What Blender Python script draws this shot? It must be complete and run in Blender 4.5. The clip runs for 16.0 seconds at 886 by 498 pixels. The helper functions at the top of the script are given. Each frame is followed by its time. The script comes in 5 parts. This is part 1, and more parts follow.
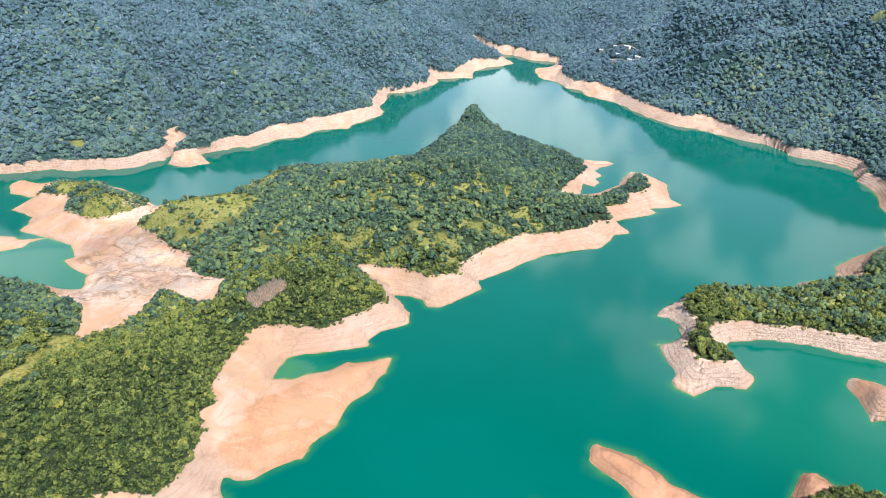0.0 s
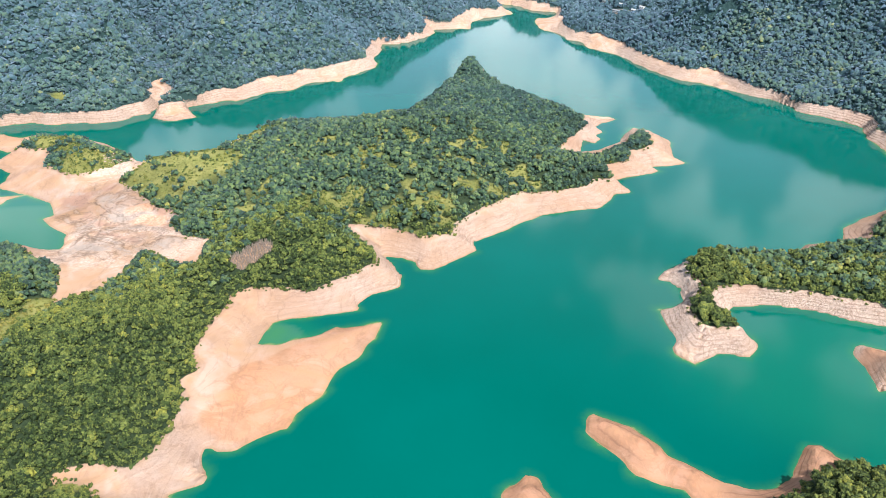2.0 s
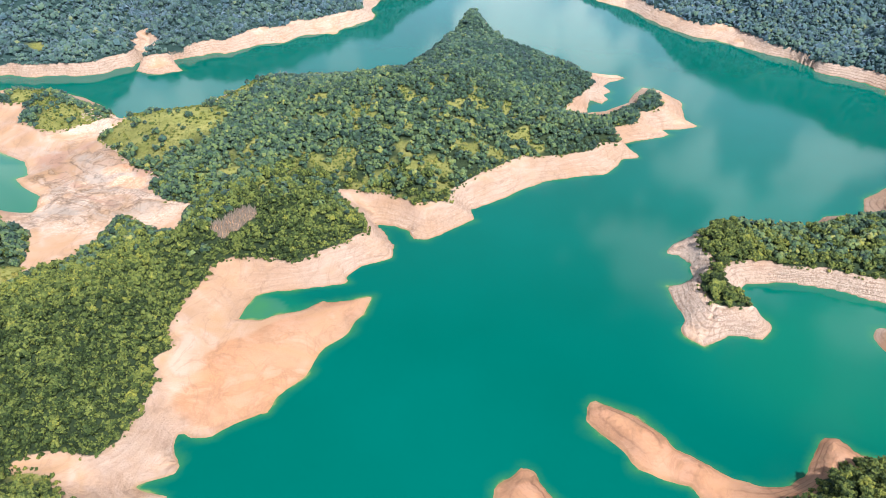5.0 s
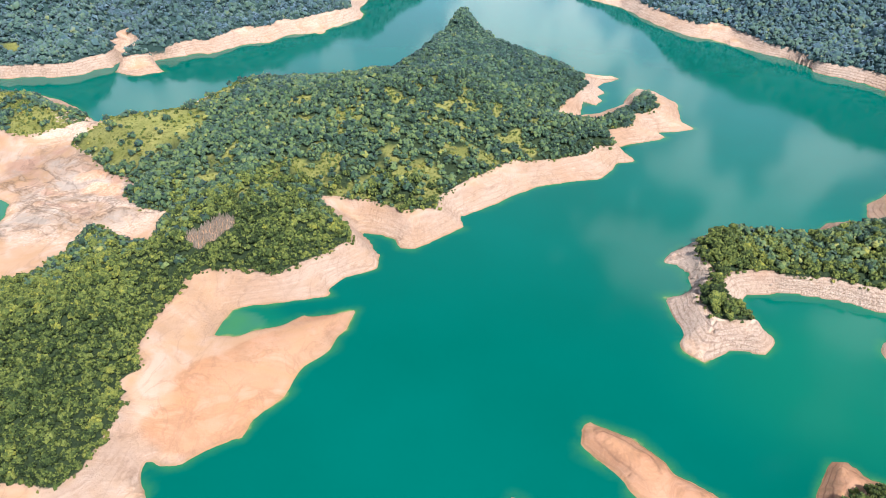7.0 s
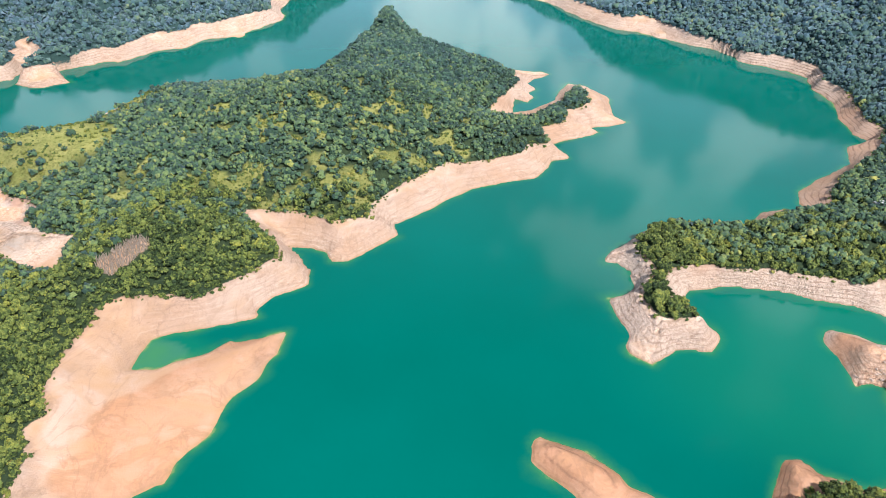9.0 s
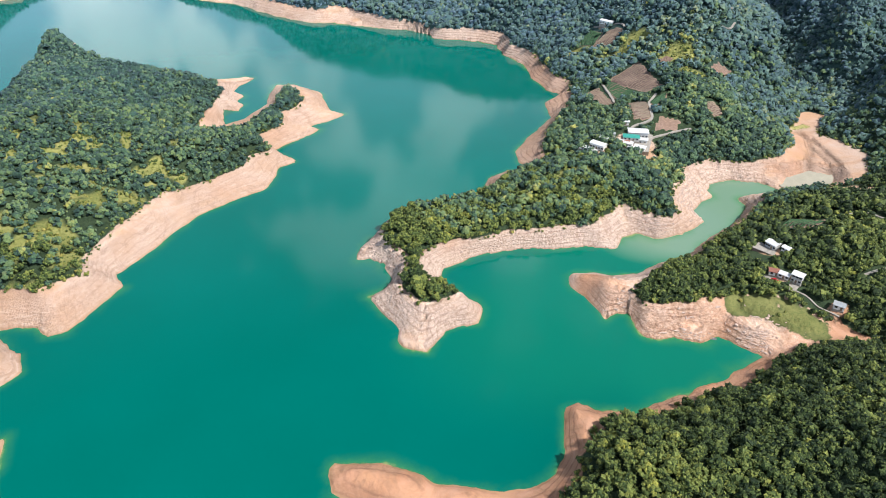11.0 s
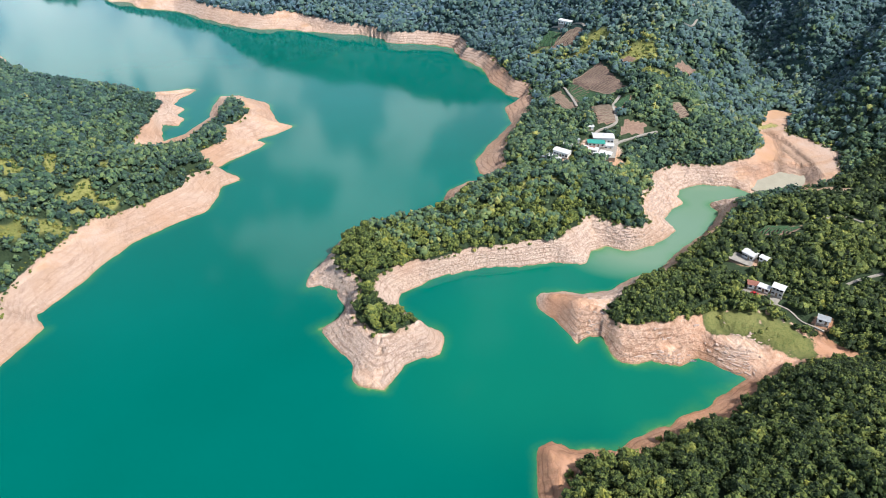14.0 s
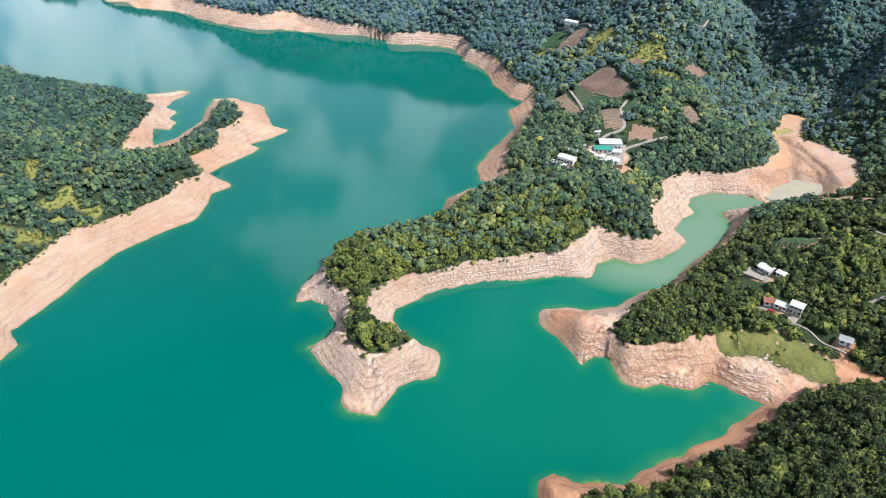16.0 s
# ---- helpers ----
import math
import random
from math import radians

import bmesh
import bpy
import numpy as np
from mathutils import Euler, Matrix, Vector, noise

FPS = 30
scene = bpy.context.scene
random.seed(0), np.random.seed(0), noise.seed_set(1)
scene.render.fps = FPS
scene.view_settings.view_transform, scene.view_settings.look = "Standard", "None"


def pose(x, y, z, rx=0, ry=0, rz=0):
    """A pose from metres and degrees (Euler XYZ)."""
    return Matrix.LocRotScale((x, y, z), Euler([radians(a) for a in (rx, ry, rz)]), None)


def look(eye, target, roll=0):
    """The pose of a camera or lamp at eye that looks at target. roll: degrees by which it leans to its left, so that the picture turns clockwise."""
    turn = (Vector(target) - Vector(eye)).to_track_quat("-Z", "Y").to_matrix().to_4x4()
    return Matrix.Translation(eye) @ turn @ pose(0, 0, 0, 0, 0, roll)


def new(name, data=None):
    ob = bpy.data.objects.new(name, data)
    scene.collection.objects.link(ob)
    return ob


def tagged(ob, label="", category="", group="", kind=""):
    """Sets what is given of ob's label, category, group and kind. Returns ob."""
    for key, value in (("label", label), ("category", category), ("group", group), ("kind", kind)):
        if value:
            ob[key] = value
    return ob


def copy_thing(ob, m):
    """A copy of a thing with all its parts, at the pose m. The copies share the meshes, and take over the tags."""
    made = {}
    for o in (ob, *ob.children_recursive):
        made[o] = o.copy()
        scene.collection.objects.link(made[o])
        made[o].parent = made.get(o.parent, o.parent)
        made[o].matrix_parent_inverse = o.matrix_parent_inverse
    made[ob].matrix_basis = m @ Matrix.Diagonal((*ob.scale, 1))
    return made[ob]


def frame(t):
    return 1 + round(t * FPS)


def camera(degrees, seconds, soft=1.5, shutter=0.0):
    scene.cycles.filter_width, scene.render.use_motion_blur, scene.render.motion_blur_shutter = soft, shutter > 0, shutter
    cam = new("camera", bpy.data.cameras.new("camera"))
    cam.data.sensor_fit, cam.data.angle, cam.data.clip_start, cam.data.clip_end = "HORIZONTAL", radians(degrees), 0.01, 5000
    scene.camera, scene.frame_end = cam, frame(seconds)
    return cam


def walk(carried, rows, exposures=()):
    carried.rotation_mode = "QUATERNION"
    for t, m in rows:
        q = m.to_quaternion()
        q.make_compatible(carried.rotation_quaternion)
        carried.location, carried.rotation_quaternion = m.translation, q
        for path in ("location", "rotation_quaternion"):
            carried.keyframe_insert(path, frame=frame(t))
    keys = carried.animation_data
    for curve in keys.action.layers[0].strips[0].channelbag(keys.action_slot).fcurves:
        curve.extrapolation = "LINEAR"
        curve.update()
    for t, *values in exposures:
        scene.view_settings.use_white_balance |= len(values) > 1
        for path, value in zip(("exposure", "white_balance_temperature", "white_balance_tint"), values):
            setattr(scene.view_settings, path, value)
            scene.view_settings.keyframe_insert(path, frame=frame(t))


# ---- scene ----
cam = camera(63.7, 16.0, soft=0.5)
PATH = [
    (0, (1.44, 0.617, 279.445), (1.411, 2.402, 278.544), 0.5),
    (0.5, (1.645, 5.64, 277.933), (1.62, 7.419, 277.021), 0.6),
    (1, (2.708, 11.159, 276.029), (2.681, 12.928, 275.097), 0.7),
    (1.5, (4.281, 16.632, 274.285), (4.254, 18.383, 273.319), 0.7),
    (2, (4.773, 21.604, 273.032), (4.751, 23.329, 272.02), 0.8),
    (2.5, (5.267, 26.442, 271.807), (5.247, 28.134, 270.741), 0.9),
    (3, (5.947, 31.513, 270.778), (5.93, 33.171, 269.66), 1.0),
    (3.5, (6.575, 36.674, 269.46), (6.562, 38.333, 268.343), 1.1),
    (4, (7.444, 42.079, 268.366), (7.427, 43.737, 267.248), 1.2),
    (6.5, (11.045, 68.206, 260.612), (11.019, 69.864, 259.495), 1.6),
    (7, (12.217, 73.616, 259.483), (12.21, 75.273, 258.364), 1.6),
    (7.5, (12.461, 78.915, 258.036), (12.483, 80.572, 256.917), 1.7),
    (8, (13.287, 84.281, 256.417), (13.338, 85.937, 255.298), 1.8),
    (8.5, (14.117, 89.383, 254.842), (14.2, 91.039, 253.722), 1.8),
    (9, (15.87, 94.427, 253.174), (16.03, 96.078, 252.056), 1.8),
    (9.5, (18.708, 99.556, 250.81), (19.104, 101.169, 249.696), 1.7),
    (10, (20.168, 104.651, 248.858), (20.808, 106.186, 247.748), 1.6),
    (10.2, (20.803, 106.598, 248.531), (21.496, 108.11, 247.421), 1.6),
    (10.9, (23.585, 113.703, 246.172), (24.387, 115.162, 245.064), 1.4),
    (11.6, (27.777, 120.664, 243.825), (28.648, 122.085, 242.719), 1.2),
    (12.3, (32.612, 127.162, 241.653), (33.519, 128.562, 240.549), 1.1),
    (12.5, (33.941, 128.78, 241.352), (34.848, 130.18, 240.249), 1.1),
    (13, (38.228, 133.202, 240.077), (39.129, 134.606, 238.974), 1.0),
    (13.5, (42.013, 137.169, 238.7), (42.911, 138.576, 237.597), 1.0),
    (14, (45.761, 140.786, 237.354), (46.654, 142.196, 236.252), 1.0),
    (14.5, (49.373, 144.644, 235.745), (50.263, 146.057, 234.645), 1.0),
    (15, (53.151, 148.791, 234.334), (54.037, 150.206, 233.233), 1.0),
    (15.5, (56.602, 152.908, 232.791), (57.487, 154.324, 231.689), 1.1),
    (16, (61.023, 156.469, 231.18), (61.902, 157.889, 230.079), 0.9),
]
walk(cam, [(t, look(eye, target, roll)) for t, eye, target, roll in PATH],
     exposures=[(0, 0.47, 6280, 10), (8.5, 0.44, 6280, 10), (10.2, 0.38, 6280, 10), (16, 0.36, 6280, 10)])
# ---- light and sky ----
SUN_EL, SUN_AZ = radians(52), radians(145)          # height; turn from +y towards +x
world = bpy.data.worlds.new("sky")
scene.world = world
world.use_nodes = True
wn, wl = world.node_tree.nodes, world.node_tree.links
wn.clear()
sky = wn.new("ShaderNodeTexSky")
sky.sky_type, sky.sun_disc = "NISHITA", False
sky.sun_elevation, sky.sun_rotation = SUN_EL, SUN_AZ
sky.air_density, sky.dust_density, sky.ozone_density = 1.0, 3.0, 1.5
tc = wn.new("ShaderNodeTexCoord")
way = tc.outputs["Generated"]


def sky_math(op, *values):
    node = wn.new("ShaderNodeMath")
    node.operation = op
    for i, v in enumerate(values):
        if isinstance(v, (int, float)):
            node.inputs[i].default_value = v
        else:
            wl.new(v, node.inputs[i])
    return node.outputs[0]


def sky_span(source, *limits):
    node = wn.new("ShaderNodeMapRange")
    node.interpolation_type = "SMOOTHSTEP"
    for i, v in enumerate(limits):
        node.inputs[1 + i].default_value = v
    wl.new(source, node.inputs[0])
    return node.outputs[0]


def sky_mix(fac, a, b):
    node = wn.new("ShaderNodeMix")
    node.data_type = "RGBA"
    wl.new(fac, node.inputs["Factor"])
    wl.new(a, node.inputs["A"])
    node.inputs["B"].default_value = b
    return node.outputs["Result"]


up = wn.new("ShaderNodeSeparateXYZ")
wl.new(way, up.inputs[0])
puff = wn.new("ShaderNodeTexNoise")
puff.inputs["Scale"].default_value, puff.inputs["Detail"].default_value, puff.inputs["Roughness"].default_value = 9.0, 5.0, 0.55
wl.new(way, puff.inputs["Vector"])
warp = wn.new("ShaderNodeVectorMath")                # ragged outlines
warp.operation = "MULTIPLY_ADD"
wl.new(puff.outputs["Color"], warp.inputs[0])
warp.inputs[1].default_value = (0.16, 0.16, 0.16)
wl.new(way, warp.inputs[2])
unit = wn.new("ShaderNodeVectorMath")
unit.operation = "SUBTRACT"
wl.new(warp.outputs[0], unit.inputs[0])
unit.inputs[1].default_value = (0.08, 0.08, 0.08)
# fair-weather clouds over the valley: turn from +y towards +x, height, reach in degrees, density
CLOUDS = [(26, 26.5, 6.5, 0.44), (17.5, 19.2, 4.0, 0.4), (7.5, 16.0, 4.2, 0.62), (2.5, 14.2, 3.4, 0.4), (13, 17.5, 2.6, 0.35), (38, 31, 5, 0.1), (-14, 24, 6, 0.3), (-34, 18, 8, 0.6), (75, 30, 12, 0.8), (120, 40, 14, 0.7), (-90, 35, 15, 0.8), (-150, 30, 14, 0.7)]
cover = None
for turn_deg, high_deg, reach_deg, dense in CLOUDS:
    spot = wn.new("ShaderNodeVectorMath")
    spot.operation = "DOT_PRODUCT"
    wl.new(unit.outputs[0], spot.inputs[0])
    spot.inputs[1].default_value = (math.sin(radians(turn_deg)) * math.cos(radians(high_deg)), math.cos(radians(turn_deg)) * math.cos(radians(high_deg)), math.sin(radians(high_deg)))
    one = sky_span(spot.outputs["Value"], math.cos(radians(reach_deg * 1.25)), math.cos(radians(reach_deg * 0.25)), 0.0, dense)
    cover = one if cover is None else sky_math("MAXIMUM", cover, one)
cover = sky_math("MULTIPLY", cover, sky_span(puff.outputs["Fac"], 0.32, 0.62, 0.35, 1.0))
hazy = sky_mix(sky_span(up.outputs[2], 0.10, 0.70, 0.85, 0.0), sky.outputs["Color"], (13.5, 18.5, 26.5, 1))     # hazy air, thicker towards the horizon
cloudy = sky_mix(cover, hazy, (36.0, 36.5, 37.0, 1))
bg, wout = wn.new("ShaderNodeBackground"), wn.new("ShaderNodeOutputWorld")
bg.inputs["Strength"].default_value = 0.061
wl.new(cloudy, bg.inputs["Color"])
wl.new(bg.outputs["Background"], wout.inputs["Surface"])
sun = new("sun", bpy.data.lights.new("sun", "SUN"))
sun.data.energy, sun.data.angle, sun.data.color = 5.0, radians(0.6), (1.0, 0.965, 0.91)
SUN_DIR = Vector((math.sin(SUN_AZ) * math.cos(SUN_EL), math.cos(SUN_AZ) * math.cos(SUN_EL), math.sin(SUN_EL)))
sun.matrix_basis = look(SUN_DIR * 900, (0, 0, 0))


# ---- materials ----
class Mat:
    """A node material, with short calls for its nodes."""

    def __init__(self, name, rough=0.8, spec=0.3):
        self.m = bpy.data.materials.new(name)
        self.m.use_nodes = True
        self.n, self.l = self.m.node_tree.nodes, self.m.node_tree.links
        self.b = self.n["Principled BSDF"]
        self.b.inputs["Roughness"].default_value = rough
        self.b.inputs["Specular IOR Level"].default_value = spec

    def add(self, kind, **values):
        node = self.n.new(kind)
        for key, value in values.items():
            node.inputs[key].default_value = value
        return node

    def put(self, source, node, slot):
        self.l.new(source, node.inputs[slot])

    def place(self, sx=1, sy=1, sz=1):
        geo = self.add("ShaderNodeNewGeometry")
        mp = self.add("ShaderNodeMapping", Scale=(sx, sy, sz))
        self.put(geo.outputs["Position"], mp, "Vector")
        return mp.outputs["Vector"]

    def noise(self, scale, detail=4.0, rough=0.55, vec=None, distort=0.0):
        nd = self.add("ShaderNodeTexNoise", Scale=scale, Detail=detail, Roughness=rough, Distortion=distort)
        self.put(vec or self.place(), nd, "Vector")
        return nd.outputs["Fac"]

    def span(self, source, lo, hi, a=0.0, b=1.0):
        nd = self.add("ShaderNodeMapRange")
        for i, v in enumerate((lo, hi, a, b)):
            nd.inputs[1 + i].default_value = v
        self.put(source, nd, 0)
        return nd.outputs[0]

    def calc(self, op, a, b):
        nd = self.n.new("ShaderNodeMath")
        nd.operation = op
        for i, v in enumerate((a, b)):
            if isinstance(v, (int, float)):
                nd.inputs[i].default_value = v
            else:
                self.put(v, nd, i)
        return nd.outputs[0]

    def mix(self, fac, a, b, how="MIX"):
        nd = self.n.new("ShaderNodeMix")
        nd.data_type, nd.blend_type = "RGBA", how
        for slot, v in (("Factor", fac), ("A", a), ("B", b)):
            if isinstance(v, (int, float)):
                nd.inputs[slot].default_value = v
            elif isinstance(v, tuple):
                nd.inputs[slot].default_value = (*v, 1)
            else:
                self.put(v, nd, slot)
        return nd.outputs["Result"]

    def attr(self, name):
        nd = self.n.new("ShaderNodeAttribute")
        nd.attribute_name = name
        return nd.outputs["Fac"]

    def bump(self, height, strength, distance):
        nd = self.add("ShaderNodeBump", Strength=strength, Distance=distance)
        self.put(height, nd, "Height")
        self.put(nd.outputs["Normal"], self.b, "Normal")

    def color(self, source):
        self.put(source, self.b, "Base Color")
        return self


def plain(name, rgb, rough=0.7, grain=0.25, scale=1.5, metal=0.0, bump=0.1):
    """Paint, metal or plaster with blotches and fine grain."""
    m = Mat(name, rough)
    m.b.inputs["Metallic"].default_value = metal
    n1, n2 = m.noise(scale), m.noise(scale * 9)
    dark = tuple(c * (1 - grain) for c in rgb)
    worn = m.mix(m.span(n1, 0.35, 0.7), dark, rgb)
    m.color(m.mix(m.span(n2, 0.3, 0.75, 0, 0.35), worn, tuple(c * 0.6 for c in rgb)))
    m.bump(n2, bump, 0.05)
    return m.m


def ground_material():
    m = Mat("dry_earth", 0.92, 0.15)
    broad, mid, fine = m.noise(0.012), m.noise(0.07, 5), m.noise(0.55, 6, 0.65)
    grit = m.noise(2.2, 4, 0.7)
    # strata left by falling water: thin level lines
    layer = m.noise(1.0, 6, 0.68, m.place(0.10, 0.10, 1.5))
    crack = m.noise(1.0, 5, 0.65, m.place(0.42, 0.42, 0.26))
    swirl = m.noise(0.028, 5, 0.55, None, 2.2)
    geo = m.add("ShaderNodeNewGeometry")
    sep = m.n.new("ShaderNodeSeparateXYZ")
    m.put(geo.outputs["Position"], sep, 0)
    level = m.calc("ADD", m.calc("MULTIPLY", sep.outputs[2], 0.5), m.calc("ADD", m.calc("MULTIPLY", mid, 1.4), m.calc("MULTIPLY", fine, 0.3)))
    lines = m.span(m.calc("PINGPONG", level, 0.5), 0.0, 0.2, 1.0, 0.0)
    lines = m.calc("MULTIPLY", lines, m.span(mid, 0.36, 0.56, 0.25, 1.0))
    peach, cream, clay, grey = (0.455, 0.290, 0.198), (0.515, 0.384, 0.313), (0.485, 0.262, 0.160), (0.74, 0.570, 0.472)
    earth = m.mix(m.span(broad, 0.38, 0.62), peach, cream)
    earth = m.mix(m.span(mid, 0.5, 0.75, 0, 0.7), earth, peach)
    earth = m.mix(m.calc("MULTIPLY", m.attr("clay"), m.span(mid, 0.2, 0.7, 0.5, 1.0)), earth, clay)
    earth = m.mix(m.calc("MULTIPLY", m.attr("rock"), m.span(fine, 0.3, 0.62)), earth, grey)
    craggy = m.calc("MULTIPLY", m.attr("steep"), m.span(m.attr("rock"), 0.0, 0.7, 0.28, 1.0))
    steep = m.attr("steep")
    flat = m.calc("MULTIPLY", m.calc("SUBTRACT", 1.0, steep), m.span(m.attr("clay"), 0.3, 1.0, 1.0, 0.6))
    earth = m.mix(m.calc("MULTIPLY", flat, m.span(swirl, 0.40, 0.66, 0, 0.8)), earth, (0.45, 0.268, 0.148))
    earth = m.mix(m.calc("MULTIPLY", flat, m.span(swirl, 0.46, 0.24, 0, 0.6)), earth, (0.52, 0.40, 0.32))
    earth = m.mix(m.calc("MULTIPLY", craggy, m.span(layer, 0.47, 0.40, 0, 0.4)), earth, (0.420, 0.270, 0.205))
    earth = m.mix(m.calc("MULTIPLY", craggy, m.span(layer, 0.54, 0.64, 0, 0.7)), earth, (0.71, 0.555, 0.46))
    earth = m.mix(m.calc("MULTIPLY", craggy, m.span(crack, 0.42, 0.33, 0, 0.6)), earth, (0.30, 0.185, 0.14))
    earth = m.mix(m.calc("MULTIPLY", lines, m.calc("ADD", m.span(steep, 0.0, 0.6, 0.02, 0.1), m.calc("ADD", m.calc("MULTIPLY", m.calc("MULTIPLY", m.attr("strata"), 0.62), m.span(steep, 0.0, 0.25, 0.15, 1.0)), m.calc("MULTIPLY", craggy, 0.3)))), earth, (0.220, 0.125, 0.090))
    earth = m.mix(m.calc("MULTIPLY", m.span(fine, 0.56, 0.80, 0, 0.32), m.span(steep, 0.0, 0.7, 0.25, 1.0)), earth, (0.300, 0.200, 0.150))
    earth = m.mix(m.calc("MULTIPLY", m.span(grit, 0.6, 0.8, 0, 0.3), m.span(steep, 0.0, 0.7, 0.2, 1.0)), earth, (0.654, 0.541, 0.454))
    rill = m.noise(0.05, 6, 0.6, m.place(1, 0.55, 0.6), 1.2)
    furrow = m.span(m.calc("ABSOLUTE", m.calc("SUBTRACT", rill, 0.5), 0.0), 0.0, 0.03, 1.0, 0.0)
    earth = m.mix(m.calc("MULTIPLY", furrow, m.span(mid, 0.35, 0.65, 0.12, 0.5)), earth, (0.310, 0.190, 0.135))
    earth = m.mix(m.span(m.attr("clay"), 0.45, 0.95, 0.0, 0.55), earth, (1.0, 0.81, 0.67), "MULTIPLY")
    silt = m.calc("MULTIPLY", m.span(m.calc("ABSOLUTE", m.calc("SUBTRACT", swirl, 0.5), 0.0), 0.0, 0.07, 0.5, 0.0), m.span(m.attr("clay"), 0.4, 0.8, 0.0, 1.0))
    earth = m.mix(m.calc("MULTIPLY", silt, m.span(mid, 0.35, 0.6)), earth, (0.300, 0.175, 0.105))
    wet = m.span(sep.outputs[2], 0.1, 0.7, 1.0, 0.0)
    earth = m.mix(m.calc("MULTIPLY", wet, 0.45), earth, (0.330, 0.220, 0.100))
    grass = m.mix(m.span(mid, 0.35, 0.65), (0.21, 0.22, 0.065), (0.32, 0.305, 0.105))
    grass = m.mix(m.span(fine, 0.5, 0.72), grass, (0.100, 0.130, 0.030))
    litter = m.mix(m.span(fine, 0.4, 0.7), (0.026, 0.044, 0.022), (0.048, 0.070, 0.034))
    # floor turns bluish away from the camera: haze put into the colour
    litter = m.mix(m.attr("floor_haze"), litter, m.mix(m.span(fine, 0.4, 0.7), (0.034, 0.074, 0.072), (0.048, 0.092, 0.088)))
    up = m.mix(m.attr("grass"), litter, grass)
    mud = m.attr("mud")
    flow = m.noise(0.013, 7, 0.6, m.place(1.0, 1.3, 1), 1.3)
    vein = m.span(m.calc("ABSOLUTE", m.calc("SUBTRACT", flow, 0.5), 0.0), 0.0, 0.016, 0.5, 0.0)
    earth = m.mix(m.calc("MULTIPLY", mud, m.span(flow, 0.50, 0.57, 0, 0.9)), earth, (0.475, 0.385, 0.330))
    earth = m.mix(m.calc("MULTIPLY", mud, m.span(flow, 0.46, 0.38, 0, 0.9)), earth, (0.455, 0.275, 0.205))
    earth = m.mix(m.calc("MULTIPLY", mud, vein), earth, (0.200, 0.140, 0.105))
    shelf = m.noise(0.026, 6, 0.6, m.place(1.0, 1.6, 2.0), 0.8)
    ledge = m.span(m.calc("ABSOLUTE", m.calc("SUBTRACT", shelf, 0.47), 0.0), 0.0, 0.016, 0.4, 0.0)
    earth = m.mix(m.calc("MULTIPLY", mud, ledge), earth, (0.170, 0.120, 0.095))
    earth = m.mix(m.calc("MULTIPLY", mud, m.span(shelf, 0.58, 0.66, 0, 0.6)), earth, (0.47, 0.395, 0.345))
    earth = m.mix(m.calc("MULTIPLY", m.attr("wash"), m.span(fine, 0.3, 0.6, 0.4, 0.9)), earth, (0.175, 0.115, 0.085))
    till = m.mix(m.span(mid, 0.35, 0.65), (0.105, 0.070, 0.060), (0.170, 0.115, 0.095))
    earth = m.mix(m.attr("tilled"), earth, m.mix(m.span(fine, 0.5, 0.75), till, (0.320, 0.230, 0.170)))
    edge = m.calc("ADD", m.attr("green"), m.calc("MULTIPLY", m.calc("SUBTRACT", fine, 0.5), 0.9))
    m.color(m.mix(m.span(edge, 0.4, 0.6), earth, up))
    relief = m.calc("ADD", m.calc("MULTIPLY", fine, 1.0), m.calc("MULTIPLY", grit, 0.35))
    relief = m.calc("ADD", relief, m.calc("MULTIPLY", m.calc("ADD", layer, crack), m.calc("MULTIPLY", craggy, 1.7)))
    relief = m.calc("SUBTRACT", relief, m.calc("MULTIPLY", furrow, m.calc("MULTIPLY", m.attr("mud"), 0.5)))
    relief = m.calc("SUBTRACT", relief, m.calc("MULTIPLY", m.calc("ADD", vein, ledge), m.calc("MULTIPLY", mud, 0.9)))
    relief = m.calc("MULTIPLY", relief, m.calc("MAXIMUM", m.span(steep, 0.0, 0.5, 0.3, 1.15), m.attr("mud")))
    m.bump(relief, 1.0, 1.1)
    return m.m


def water_material():
    m = Mat("reservoir_water", 0.06, 0.5)
    m.b.inputs["IOR"].default_value = 1.33
    broad = m.noise(0.006, 3)
    deep = m.mix(m.span(broad, 0.35, 0.65), (0.0, 0.099, 0.077), (0.0, 0.113, 0.091))
    body = m.mix(m.attr("silt"), deep, (0.006, 0.150, 0.084))
    body = m.mix(m.span(m.attr("silt"), 0.5, 0.95), body, (0.135, 0.225, 0.155))
    ragged = m.calc("MULTIPLY", m.attr("shoal"), m.span(m.noise(0.035, 6, 0.65), 0.34, 0.66, 0.1, 1.45))
    body = m.mix(m.span(ragged, 0.08, 0.8, 0, 0.6), body, (0.045, 0.185, 0.062))
    body = m.mix(m.span(ragged, 0.75, 1.15, 0, 0.6), body, (0.30, 0.29, 0.11))
    m.color(body)
    ripple = m.noise(0.9, 3, 0.6, m.place(1, 0.6, 1))
    swell = m.noise(0.05, 2)
    m.bump(m.calc("ADD", ripple, m.calc("MULTIPLY", swell, 1.5)), 0.055, 0.25)
    return m.m


